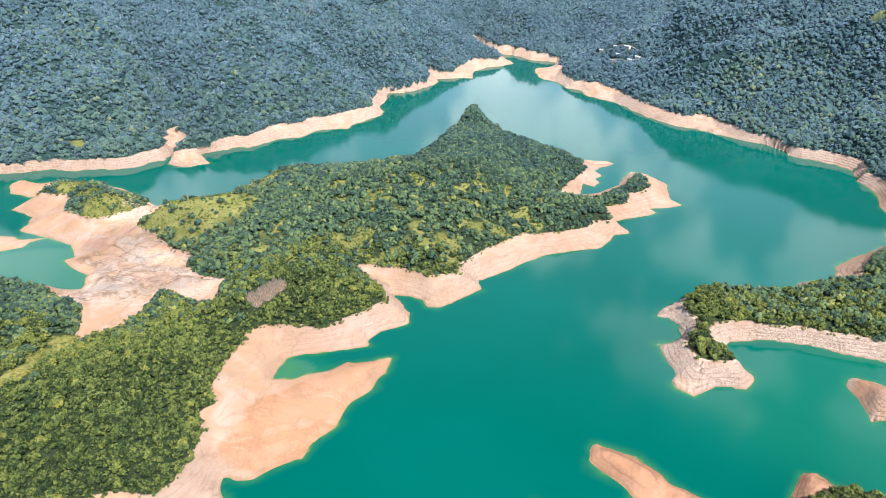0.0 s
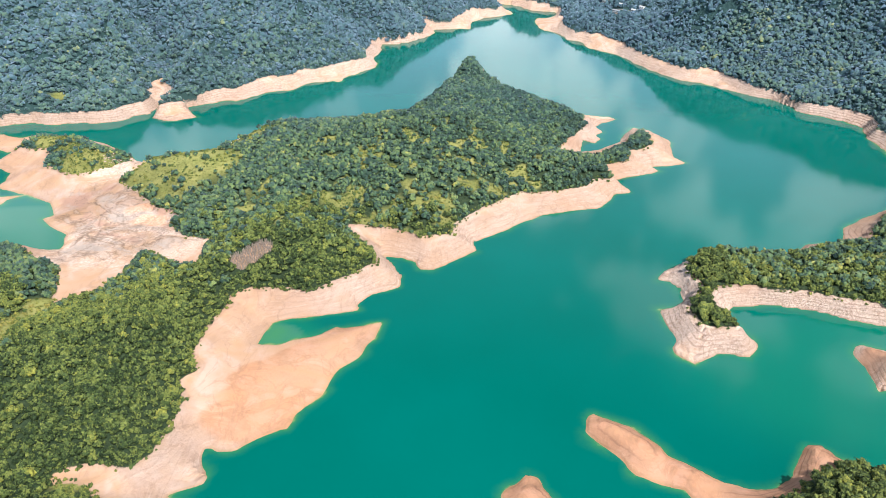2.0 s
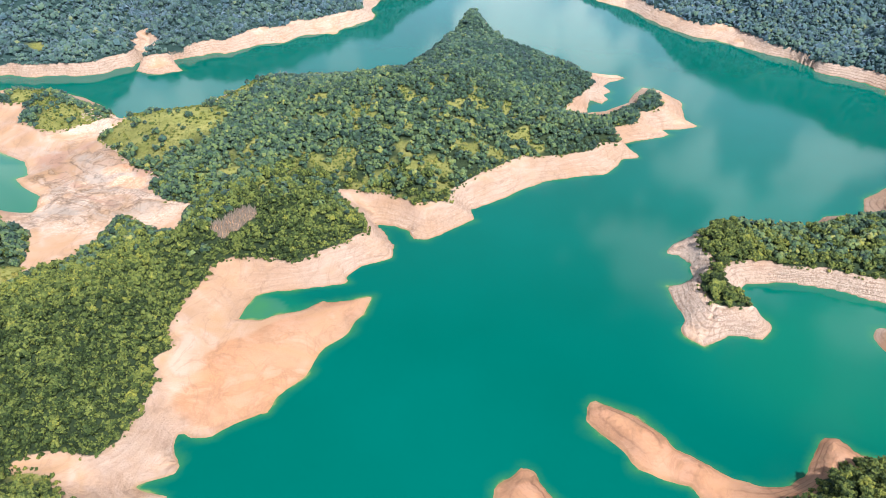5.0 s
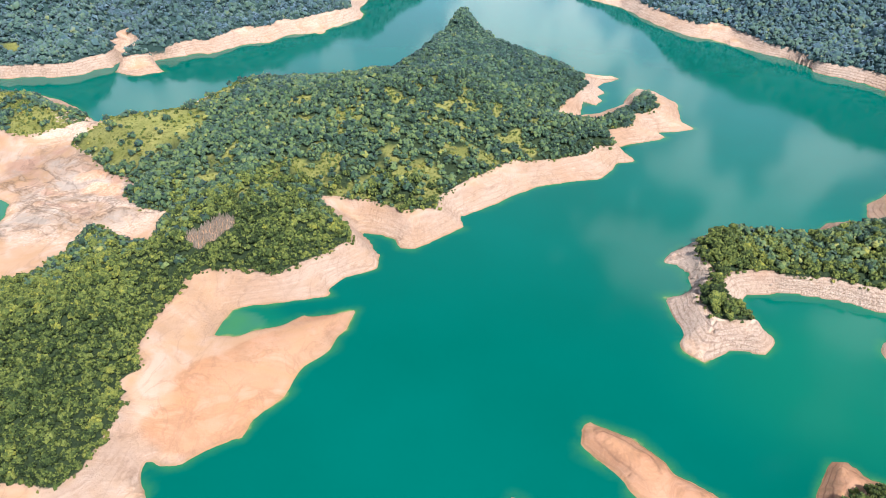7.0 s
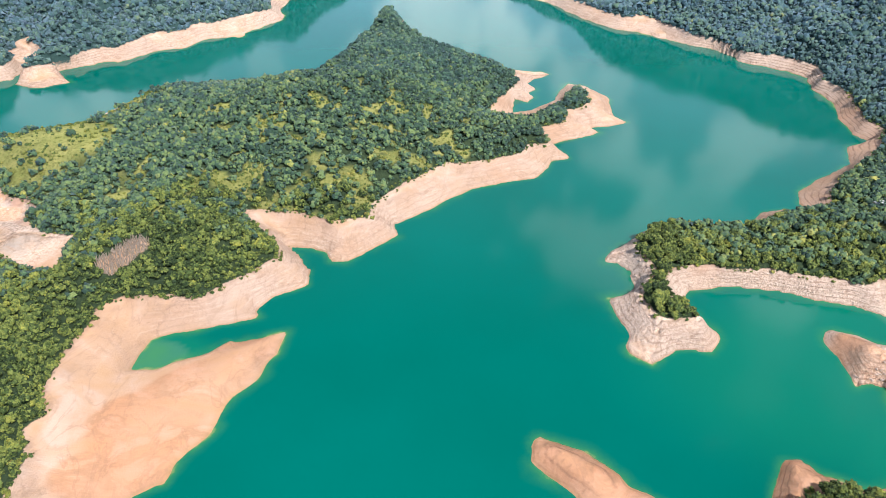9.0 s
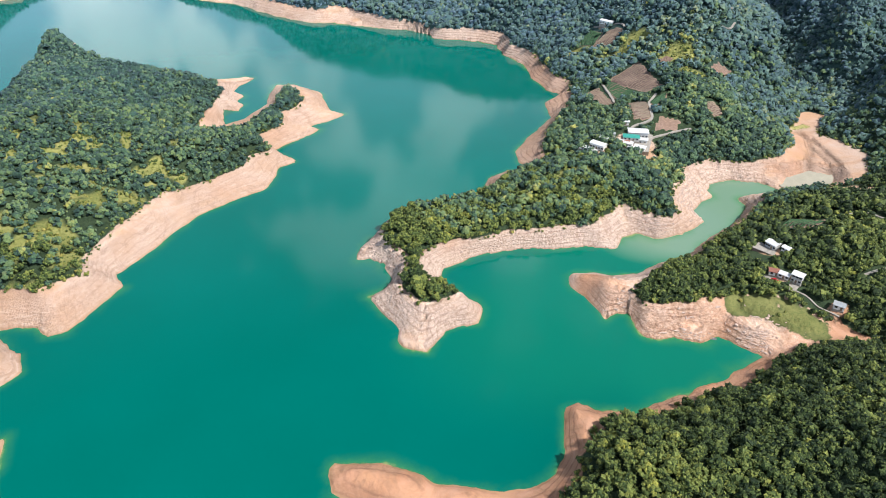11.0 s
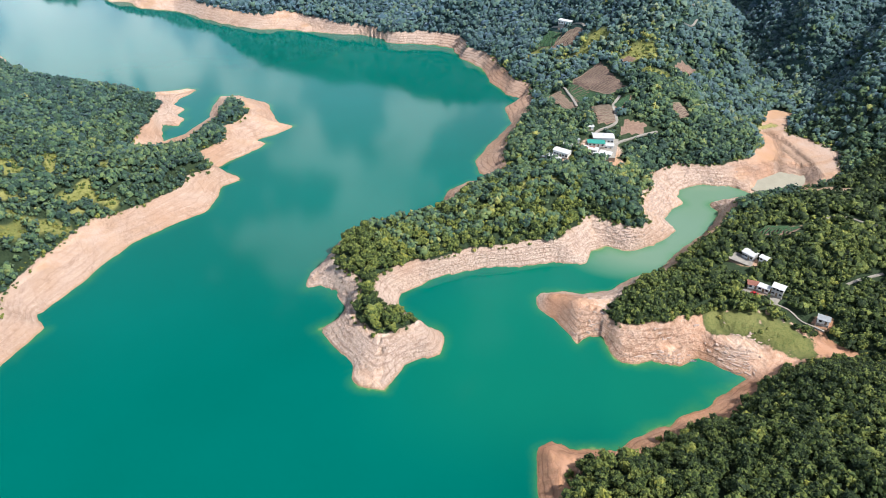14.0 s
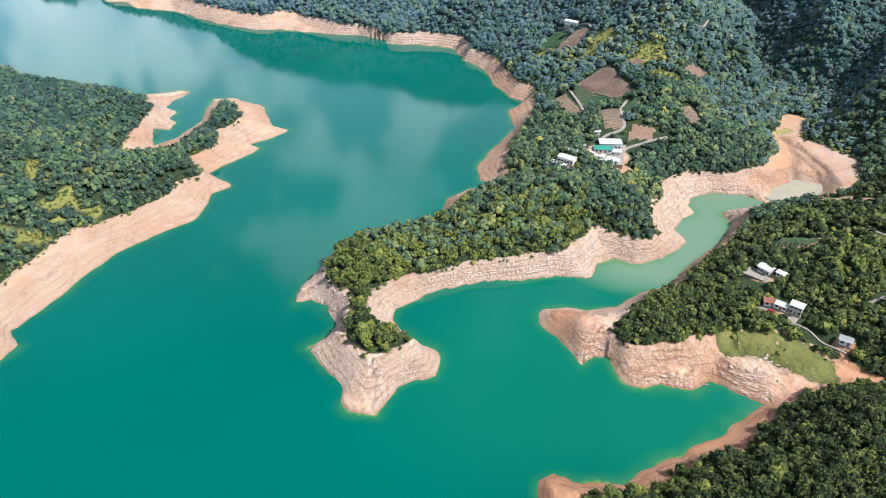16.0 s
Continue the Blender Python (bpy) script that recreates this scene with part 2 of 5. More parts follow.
def leaf_material(name, shades, haze_sheen=0.0):
    """Foliage: each tree has its kin's shade, each clump its own, with leafy grain that paints dark gaps and lit tips;
    the last argument adds a bluish sheen for haze.
    """
    m = Mat(name, 0.6, 0.2)
    m.b.inputs["Sheen Weight"].default_value, m.b.inputs["Sheen Roughness"].default_value = haze_sheen, 0.6
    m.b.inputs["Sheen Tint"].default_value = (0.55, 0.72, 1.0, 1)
    geo = m.add("ShaderNodeNewGeometry")
    own = geo.outputs["Random Per Island"]
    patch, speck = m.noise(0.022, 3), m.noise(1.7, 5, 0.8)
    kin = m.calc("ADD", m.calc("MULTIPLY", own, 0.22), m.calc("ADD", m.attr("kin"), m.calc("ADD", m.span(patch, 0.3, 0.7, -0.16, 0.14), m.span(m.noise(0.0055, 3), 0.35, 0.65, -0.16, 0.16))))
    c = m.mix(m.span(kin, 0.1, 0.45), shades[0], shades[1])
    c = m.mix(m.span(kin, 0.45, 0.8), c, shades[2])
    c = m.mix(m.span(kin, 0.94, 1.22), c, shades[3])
    # shade in the gaps and light on raised leaves, painted by the grain
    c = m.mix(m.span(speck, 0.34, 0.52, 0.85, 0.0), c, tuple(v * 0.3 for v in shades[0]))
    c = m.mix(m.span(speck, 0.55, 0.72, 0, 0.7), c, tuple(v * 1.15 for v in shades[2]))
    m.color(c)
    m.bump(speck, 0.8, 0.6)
    return m.m


EARTH, WATER = ground_material(), water_material()
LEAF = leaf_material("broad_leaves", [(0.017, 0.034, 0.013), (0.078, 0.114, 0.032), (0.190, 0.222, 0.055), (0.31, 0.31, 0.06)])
# bluer from stand to stand with distance: haze put into the leaf colours
HAZE_LEAF = leaf_material("hazed_leaves", [(0.016, 0.042, 0.027), (0.056, 0.112, 0.055), (0.145, 0.206, 0.070), (0.34, 0.33, 0.075)], 0.1)
RIDGE_HAZE = leaf_material("ridge_hazed_leaves", [(0.014, 0.042, 0.034), (0.046, 0.106, 0.070), (0.112, 0.182, 0.086), (0.26, 0.28, 0.09)], 0.12)
MID_HAZE = leaf_material("mid_hazed_leaves", [(0.026, 0.064, 0.058), (0.052, 0.112, 0.088), (0.096, 0.165, 0.104), (0.22, 0.25, 0.10)], 0.3)
FAR_HAZE = leaf_material("far_hazed_leaves", [(0.030, 0.076, 0.090), (0.042, 0.100, 0.110), (0.064, 0.128, 0.122), (0.13, 0.18, 0.12)], 0.4)
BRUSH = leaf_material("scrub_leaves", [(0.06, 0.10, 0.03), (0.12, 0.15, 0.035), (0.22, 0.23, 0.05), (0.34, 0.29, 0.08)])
BARK = plain("bark", (0.16, 0.12, 0.085), 0.9, 0.4, 3.0)

SILTY = plain("silty_pond_water", (0.40, 0.37, 0.29), 0.12, 0.12, 0.15, bump=0.01)
CONCRETE = plain("pale_concrete", (0.36, 0.33, 0.29), 0.85, 0.35, 0.5)
WHITE = plain("white_sheet_roof", (0.60, 0.60, 0.60), 0.45, 0.12, 0.6)
PLASTER = plain("grey_plaster", (0.52, 0.51, 0.49), 0.8, 0.3, 0.8)
BRICK = plain("brown_stone_wall", (0.24, 0.17, 0.13), 0.9, 0.45, 1.5, bump=0.4)
RUST = plain("rusty_red_roof", (0.33, 0.14, 0.10), 0.7, 0.4, 0.9)
GREYTIN = plain("grey_sheet_roof", (0.36, 0.38, 0.40), 0.5, 0.25, 0.8)
TEAL = plain("teal_sheet_roof", (0.05, 0.33, 0.27), 0.5, 0.25, 0.5)
GLASS = plain("dark_window_glass", (0.02, 0.025, 0.03), 0.08, 0.2, 0.5, bump=0.0)
PAINT = plain("white_paint", (0.78, 0.77, 0.74), 0.6, 0.15, 2.0)
WOOD = plain("weathered_wood", (0.27, 0.20, 0.14), 0.8, 0.4, 3.0)
REDCAR = plain("red_car_paint", (0.45, 0.03, 0.03), 0.25, 0.1, 1.0, bump=0.0)
RUBBER = plain("black_rubber", (0.02, 0.02, 0.02), 0.8, 0.2, 4.0)
TEA = leaf_material("tea_leaves", [(0.035, 0.085, 0.04), (0.05, 0.11, 0.045), (0.10, 0.16, 0.045), (0.16, 0.18, 0.05)])
DRYSTEM = plain("pale_dead_wood", (0.40, 0.32, 0.26), 0.9, 0.6, 1.2, bump=0.3)
STONE = plain("pale_pink_stone", (0.60, 0.45, 0.375), 0.9, 0.3, 0.5, bump=0.6)
STRAW = plain("dry_straw_ridge", (0.30, 0.235, 0.175), 0.9, 0.4, 1.0, bump=0.3)
# ---- the lie of the land: plan lines in metres ----
FULL = 10.0                                          # height of the full reservoir above the water of today
# the peninsula's waterline, from the sandbar round its cape and along its back to the mud flats
WEST_BAR = [(-3000, -60), (-500, 20), (-228, 129), (-137, 197), (-109, 236), (-112, 246), (-128, 250), (-128, 253), (-111, 258), (-111, 264), (-117, 271), (-119, 280), (-116, 281), (-111, 278), (-103, 281), (-99, 286), (-89, 293), (-79, 297), (-77, 307), (-66, 322), (-62, 336), (-57, 348), (-49, 361), (-41, 377), (-38, 393), (-46, 391), (-63, 385), (-68, 385), (-74, 378), (-91, 371), (-99, 366), (-114, 367), (-113, 377), (-110, 389), (-96, 395)]
WEST_CAPE = [(-82, 397), (-65, 402), (-54, 406), (-57, 412), (-50, 425), (-31, 434), (-32, 450), (-39, 464), (-47, 475), (-30, 472), (-22, 469), (-17, 459), (-9, 457), (5, 469), (23, 484), (21, 499), (40, 511), (59, 530), (79, 544), (99, 552), (130, 561), (150, 589), (164, 592), (158, 606), (153, 617), (165, 625), (183, 630), (198, 638), (193, 648), (212, 654), (229, 660), (221, 674), (225, 699), (223, 719), (215, 744), (196, 746), (179, 724), (171, 707), (149, 686), (139, 683), (131, 679), (136, 703), (139, 717), (147, 705), (154, 717), (153, 730), (163, 739), (158, 752), (165, 763), (186, 780), (178, 790), (160, 789)]
WEST_BACK = [(137, 792), (108, 828), (81, 865), (69, 879), (58, 905), (46, 940), (36, 972), (14, 972), (-4, 890), (-35, 801), (-63, 749), (-121, 722), (-170, 720), (-198, 711), (-216, 665), (-226, 645), (-250, 636), (-276, 637), (-287, 628), (-299, 644), (-322, 666), (-343, 680), (-384, 699), (-421, 702), (-432, 693), (-458, 700), (-464, 690), (-448, 662), (-424, 654), (-418, 659), (-421, 633), (-424, 624), (-395, 608), (-392, 577), (-343, 557), (-330, 550), (-317, 529), (-324, 522), (-307, 505), (-292, 496), (-284, 474), (-314, 473), (-337, 481), (-356, 486), (-700, 500), (-3000, 300)]
# the mainland's waterline: north-west bank, head of the lake, north-east bank, the long promontory, coves, near fingers
NORTH_BANK = [(-3000, 420), (-1000, 620), (-587, 710), (-495, 722), (-461, 729), (-408, 736), (-350, 749), (-331, 770), (-329, 796), (-340, 811), (-317, 802), (-324, 752), (-291, 745), (-266, 763), (-297, 785), (-270, 806), (-254, 823), (-212, 854), (-174, 879), (-134, 912), (-104, 959), (-106, 980), (-100, 1038), (-106, 1074), (-72, 1100), (-34, 1137), (-31, 1176), (-3, 1177), (24, 1186), (30, 1228), (55, 1265), (111, 1300), (93, 1337), (64, 1376), (58, 1402), (27, 1536)]
EAST_BANK = [(33, 1538), (80, 1388), (106, 1378), (130, 1344), (158, 1317), (183, 1318), (170, 1279), (138, 1260), (132, 1225), (151, 1197), (165, 1154), (175, 1129), (200, 1113), (214, 1072), (241, 1039), (257, 1001), (264, 968), (287, 943), (322, 915), (355, 885), (380, 858), (404, 829), (415, 802), (437, 776), (452, 761), (441, 730), (441, 693), (427, 666), (423, 643), (420, 631), (428, 616), (402, 605), (390, 584), (388, 576), (372, 566), (344, 550), (321, 533), (314, 516), (316, 502), (298, 509), (279, 505), (266, 492), (257, 484)]
PROMONTORY = [(246, 486), (230, 487), (213, 489), (184, 480), (175, 471), (162, 462), (154, 450), (162, 448), (165, 440), (164, 429), (164, 425), (160, 418), (155, 416), (144, 413), (146, 404), (147, 392), (147, 379), (142, 371), (144, 365), (152, 358), (159, 361), (167, 368), (177, 369), (188, 364), (197, 374), (196, 381), (189, 392), (187, 409), (192, 417), (200, 419), (226, 420), (247, 416), (270, 405), (287, 399), (302, 389), (313, 397), (318, 396), (326, 397), (333, 387), (353, 382), (375, 388)]
COVES = [(379, 401), (395, 409), (407, 409), (411, 420), (419, 425), (436, 423), (455, 410), (458, 399), (458, 392), (441, 394), (427, 400), (421, 397), (418, 386), (406, 381), (388, 376), (365, 371), (346, 365), (330, 360), (314, 363), (294, 362), (281, 365), (273, 373), (264, 379), (258, 378), (253, 370), (252, 349), (252, 337), (260, 339), (267, 335), (263, 325), (260, 317), (266, 311), (275, 309), (283, 297), (295, 298), (299, 291), (301, 283), (306, 274), (281, 274), (273, 271), (258, 274), (249, 272), (238, 275), (226, 275)]
FINGERS = [(220, 274), (204, 284), (200, 293), (192, 293), (183, 282), (175, 271), (166, 265), (153, 263), (141, 267), (131, 273), (117, 284), (115, 291), (104, 301), (93, 308), (83, 313), (79, 309), (77, 300), (85, 287), (95, 277), (98, 269), (108, 266), (120, 262), (123, 252), (123, 242), (114, 224), (92, 225), (71, 241), (65, 246), (57, 252), (52, 259), (50, 266), (44, 269), (39, 265), (31, 257), (30, 247), (24, 240), (15, 219), (31, 154), (-1, 66), (60, -60), (300, -300), (3000, -700)]
FRAME_END = [(3400, 3400), (-3000, 3400)]
ISLET = [(-459, 564), (-403, 565), (-388, 565), (-381, 558), (-361, 562), (-370, 553), (-371, 544), (-387, 536), (-449, 538)]
# edge of the woods, where the ground reaches the full level
WOODS_WEST = [(-3000, -20), (-517, 76), (-257, 149), (-167, 197), (-142, 228), (-142, 234), (-152, 242), (-163, 248), (-179, 250), (-175, 254), (-159, 258), (-146, 257), (-139, 268), (-134, 282), (-135, 296), (-141, 320), (-138, 329), (-143, 348), (-140, 364), (-136, 392), (-136, 404), (-128, 412), (-105, 411), (-82, 412), (-72, 426), (-61, 433), (-45, 449), (-53, 466), (-66, 485), (-74, 503), (-61, 502), (-40, 499), (-17, 486), (6, 493), (9, 508), (31, 535), (60, 565), (100, 569), (126, 586), (131, 596), (146, 599), (148, 613), (144, 629)]
WOODS_BACK = [(158, 635), (169, 639), (172, 652), (173, 662), (188, 666), (201, 681), (203, 700), (198, 716), (192, 712), (180, 695), (171, 681), (166, 672), (157, 668), (149, 658), (141, 650), (133, 648), (121, 651), (109, 653), (109, 669), (121, 692), (131, 705), (140, 719), (145, 734), (147, 752), (131, 779), (99, 818), (66, 855), (46, 898), (38, 930), (30, 955), (17, 952), (4, 890), (-28, 798), (-55, 741), (-121, 713), (-167, 711), (-192, 702), (-210, 662), (-224, 639), (-251, 630), (-272, 621), (-280, 572), (-243, 536), (-217, 518), (-207, 507), (-212, 494), (-196, 481), (-174, 476), (-174, 459), (-170, 441), (-192, 443), (-209, 456), (-217, 454), (-219, 427), (-223, 408), (-245, 391), (-250, 400), (-264, 434), (-290, 444), (-304, 459), (-347, 472), (-700, 470), (-3000, 260)]
WOODS_KNOLL = [(-407, 639), (-376, 640), (-357, 600), (-327, 581), (-304, 595), (-287, 606), (-289, 622), (-353, 663), (-397, 669)]
WOODS_NORTH = [(-3000, 450), (-1000, 650), (-587, 716), (-489, 725), (-402, 744), (-358, 761), (-342, 781), (-345, 825), (-354, 886), (-330, 841), (-312, 808), (-314, 766), (-291, 777), (-273, 820), (-218, 880), (-152, 931), (-120, 965), (-113, 1058), (-47, 1132), (-42, 1195), (-4, 1191), (20, 1252), (63, 1299), (87, 1305), (61, 1357), (23, 1515), (38, 1536), (84, 1415), (107, 1410), (162, 1337), (193, 1318), (176, 1224), (187, 1144), (226, 1109), (253, 1074), (265, 1023), (291, 968), (341, 935), (370, 880), (410, 821)]
WOODS_EAST = [(429, 801), (464, 767), (450, 731), (451, 690), (434, 646), (437, 618), (411, 581), (375, 553), (353, 533), (331, 511), (323, 494), (286, 491), (265, 479), (251, 475), (238, 476), (209, 479), (185, 472), (170, 456), (172, 436), (173, 429), (166, 413), (159, 402), (166, 380), (183, 380), (180, 395), (173, 405), (176, 417), (185, 426), (199, 430), (217, 425), (242, 424), (265, 415), (285, 410), (296, 404), (304, 410), (328, 414), (339, 397), (346, 389), (358, 394), (366, 409), (391, 430), (410, 443), (429, 439), (460, 422), (487, 420), (513, 432), (537, 454), (580, 470)]
WOODS_COVES = [(587, 457), (548, 436), (552, 410), (552, 394), (513, 370), (500, 367), (434, 383), (415, 380), (404, 371), (384, 367), (329, 351), (305, 352), (281, 345), (267, 336), (271, 330), (282, 323), (295, 315), (309, 314), (323, 308), (315, 298), (327, 283), (340, 278), (346, 268), (353, 250), (320, 267), (299, 266), (286, 267), (272, 259), (253, 265), (235, 265), (215, 265), (212, 271), (198, 277), (186, 268), (169, 255), (154, 250), (145, 246), (152, 234), (171, 201), (140, 143), (200, 20), (500, -220), (3000, -560)]
# rise of the ground above the full level: x, y, height, and how far from the edge it takes to rise
RISE = [(-110, 470, 30, 48), (-40, 620, 38, 62), (0, 800, 17, 45), (40, 850, 9, 40), (23, 905, 27, 20), (-8, 850, 9, 40), (-190, 640, 26, 40), (110, 600, 16, 40), (175, 690, 6, 20), (-170, 330, 22, 60), (-350, 420, 26, 60), (-260, 200, 40, 120), (-340, 620, 18, 24), (-400, 950, 195, 360), (-150, 1200, 175, 310), (-250, 1060, 150, 330)]
RISE += [(50, 1500, 160, 380), (-700, 950, 220, 400), (250, 1250, 190, 400), (430, 950, 190, 410), (440, 1140, 215, 350), (580, 770, 190, 420), (440, 610, 60, 150), (330, 470, 20, 50), (230, 445, 3, 20), (185, 440, 3, 15), (165, 392, 2, 10), (480, 540, 80, 240)]
RISE += [(596, 500, 12, 200), (628, 565, 30, 240), (690, 630, 60, 260), (690, 470, 90, 220), (770, 540, 160, 330), (720, 400, 150, 210), (640, 385, 80, 150), (810, 640, 300, 300), (560, 610, 130, 280), (640, 720, 280, 380), (300, 330, 8, 30), (350, 320, 16, 70), (420, 320, 30, 110), (540, 290, 80, 220), (205, 245, 20, 28), (300, 215, 58, 85), (450, 150, 120, 190), (170, 80, 40, 120), (0, 2300, 130, 600), (-300, 1900, 130, 600), (350, 1900, 140, 600), (900, 1200, 300, 600), (-1200, 900, 220, 500), (400, -500, 120, 400)]
# spurs (and, with a fall, gullies) of the mountains: plan line, height gained along it, reach to each side
SPURS = [([(575, 480), (592, 530), (588, 575), (604, 625), (650, 700)], 24, 38), ([(560, 462), (612, 503), (650, 546), (680, 590), (730, 660)], -22, 34), ([(600, 940), (546, 956), (503, 975), (456, 993), (388, 1007), (320, 1062)], 34, 40), ([(640, 1010), (500, 1050), (400, 1085), (325, 1135)], -26, 45)]
SPURS += [([(-720, 1130), (-539, 981), (-451, 936), (-378, 862)], 34, 60), ([(-354, 885), (-396, 962), (-449, 1015), (-530, 1110)], -34, 42), ([(-318, 850), (-308, 950), (-296, 1080), (-270, 1230)], 24, 55), ([(-142, 1079), (-183, 1137), (-240, 1230)], -24, 38), ([(-98, 1090), (-110, 1180), (-130, 1320)], 26, 45), ([(-225, 900), (-225, 1000), (-215, 1120)], 16, 38), ([(-270, 850), (-262, 960), (-255, 1060)], -16, 34)]
SPURS += [([(470, 770), (540, 800), (640, 860)], 24, 45), ([(455, 735), (540, 745), (640, 770)], -20, 36), ([(420, 830), (500, 890), (590, 930)], -18, 40), ([(760, 470), (690, 455), (640, 440), (590, 425)], 26, 34), ([(780, 560), (720, 530), (660, 510)], 26, 32), ([(770, 610), (710, 590)], 24, 32), ([(700, 480), (640, 470)], -16, 26), ([(660, 370), (610, 385), (570, 395)], 18, 28), ([(90, 1420), (140, 1500), (200, 1620)], 30, 50), ([(190, 1330), (240, 1420), (330, 1540)], -24, 50)]
# bare humps left standing by the low water: x, y, height, reach
HUMPS = [(102, 289, 3.6, 13), (88, 302, 3.0, 9), (125, 272, 3.0, 10), (188, 283, 4.0, 10), (48, 253, 4.0, 12), (262, 352, 6.0, 12), (259, 370, 4.0, 8), (166, 374, 1.5, 10), (-56, 369, 2.0, 16), (-316, 754, 2.5, 12), (163, 751, 2.5, 16), (-7, 474, 2.0, 14), (212, 694, 2.5, 16), (461, 405, 3.5, 6), (-285, 602, 5, 16)]
MAIN = NORTH_BANK + EAST_BANK + PROMONTORY + COVES + FINGERS + FRAME_END
WEST = WEST_BAR + WEST_CAPE + WEST_BACK
WOODS = [WOODS_WEST + WOODS_BACK, WOODS_KNOLL, WOODS_NORTH + WOODS_EAST + WOODS_COVES + [(3400, 3400), (-3000, 3400)]]


def outline(ring):
    a = np.array(ring, float)
    return a, np.roll(a, -1, 0)


def off_lines(x, y, rings):
    """How far each place lies from the rings' lines, and whether it lies inside one."""
    far, inside = np.full(x.shape, 1e9), np.zeros(x.shape, bool)
    for ring in rings:
        own = np.zeros(x.shape, bool)
        for (ax, ay), (bx, by) in zip(*outline(ring)):
            dx, dy = bx - ax, by - ay
            u = np.clip(((x - ax) * dx + (y - ay) * dy) / (dx * dx + dy * dy + 1e-9), 0, 1)
            far = np.minimum(far, (x - ax - u * dx) ** 2 + (y - ay - u * dy) ** 2)
            if ay != by:
                own ^= ((ay > y) != (by > y)) & (x < ax + (y - ay) * dx / dy)
        inside |= own
    return np.sqrt(far), inside


def lattice(seed):
    return np.random.RandomState(seed).rand(256, 256)


LATTICE = lattice(5)


def smooth_noise(x, y, size):
    """Smooth value noise in -1 .. 1 with cells of that size."""
    u, v = x / size, y / size
    i, j = np.floor(u).astype(int), np.floor(v).astype(int)
    fu, fv = u - i, v - j
    fu, fv = fu * fu * (3 - 2 * fu), fv * fv * (3 - 2 * fv)
    g = lambda a, b: LATTICE[a % 256, b % 256]  # noqa: E731
    top = g(i, j) * (1 - fu) + g(i + 1, j) * fu
    low = g(i, j + 1) * (1 - fu) + g(i + 1, j + 1) * fu
    return (top * (1 - fv) + low * fv) * 2 - 1


def many_noise(x, y, size, steps=4, gain=0.5):
    total, amp, norm = 0, 1.0, 0
    for k in range(steps):
        total, norm = total + amp * smooth_noise(x + 37 * k, y - 91 * k, size), norm + amp
        amp, size = amp * gain, size / 2.03
    return total / norm


def ease(v, lo, hi):
    u = np.clip((v - lo) / (hi - lo), 0, 1)
    return u * u * (3 - 2 * u)


def blob(x, y, spots):
    """1 near the listed places (x, y, reach along x, reach along y), fading to 0."""
    v = np.zeros(x.shape)
    for ax, ay, rx, ry in spots:
        v = np.maximum(v, 1 - ease(np.hypot((x - ax) / rx, (y - ay) / ry), 0.55, 1.0))
    return v


def line_gap(x, y, lines):
    """How far each place lies from the nearest of some open lines."""
    far = np.full(x.shape, 1e9)
    for line in lines:
        for (ax, ay), (bx, by) in zip(line[:-1], line[1:]):
            u = np.clip(((x - ax) * (bx - ax) + (y - ay) * (by - ay)) / ((bx - ax) ** 2 + (by - ay) ** 2), 0, 1)
            far = np.minimum(far, np.hypot(x - ax - u * (bx - ax), y - ay - u * (by - ay)))
    return far


# rocky shores
ROCKY = [(165, 420, 45, 80), (280, 405, 110, 40), (275, 325, 50, 40), (-235, 480, 80, 60), (-290, 605, 45, 40), (330, 290, 40, 30), (400, 410, 80, 40)]


def spurs(x, y):
    """What the spurs and gullies add to the hills: sharp crests that fall away to both sides."""
    gain = np.zeros(x.shape)
    wx, wy = x + 14 * many_noise(x + 11, y, 70, 3), y + 14 * many_noise(x, y + 77, 70, 3)
    for line, high, reach in SPURS:
        gain = gain + 1.25 * high * np.exp(-line_gap(wx, wy, [line]) / reach)
    return gain


TIP = [(30, 770, 200, 190)]     # the peninsula's end


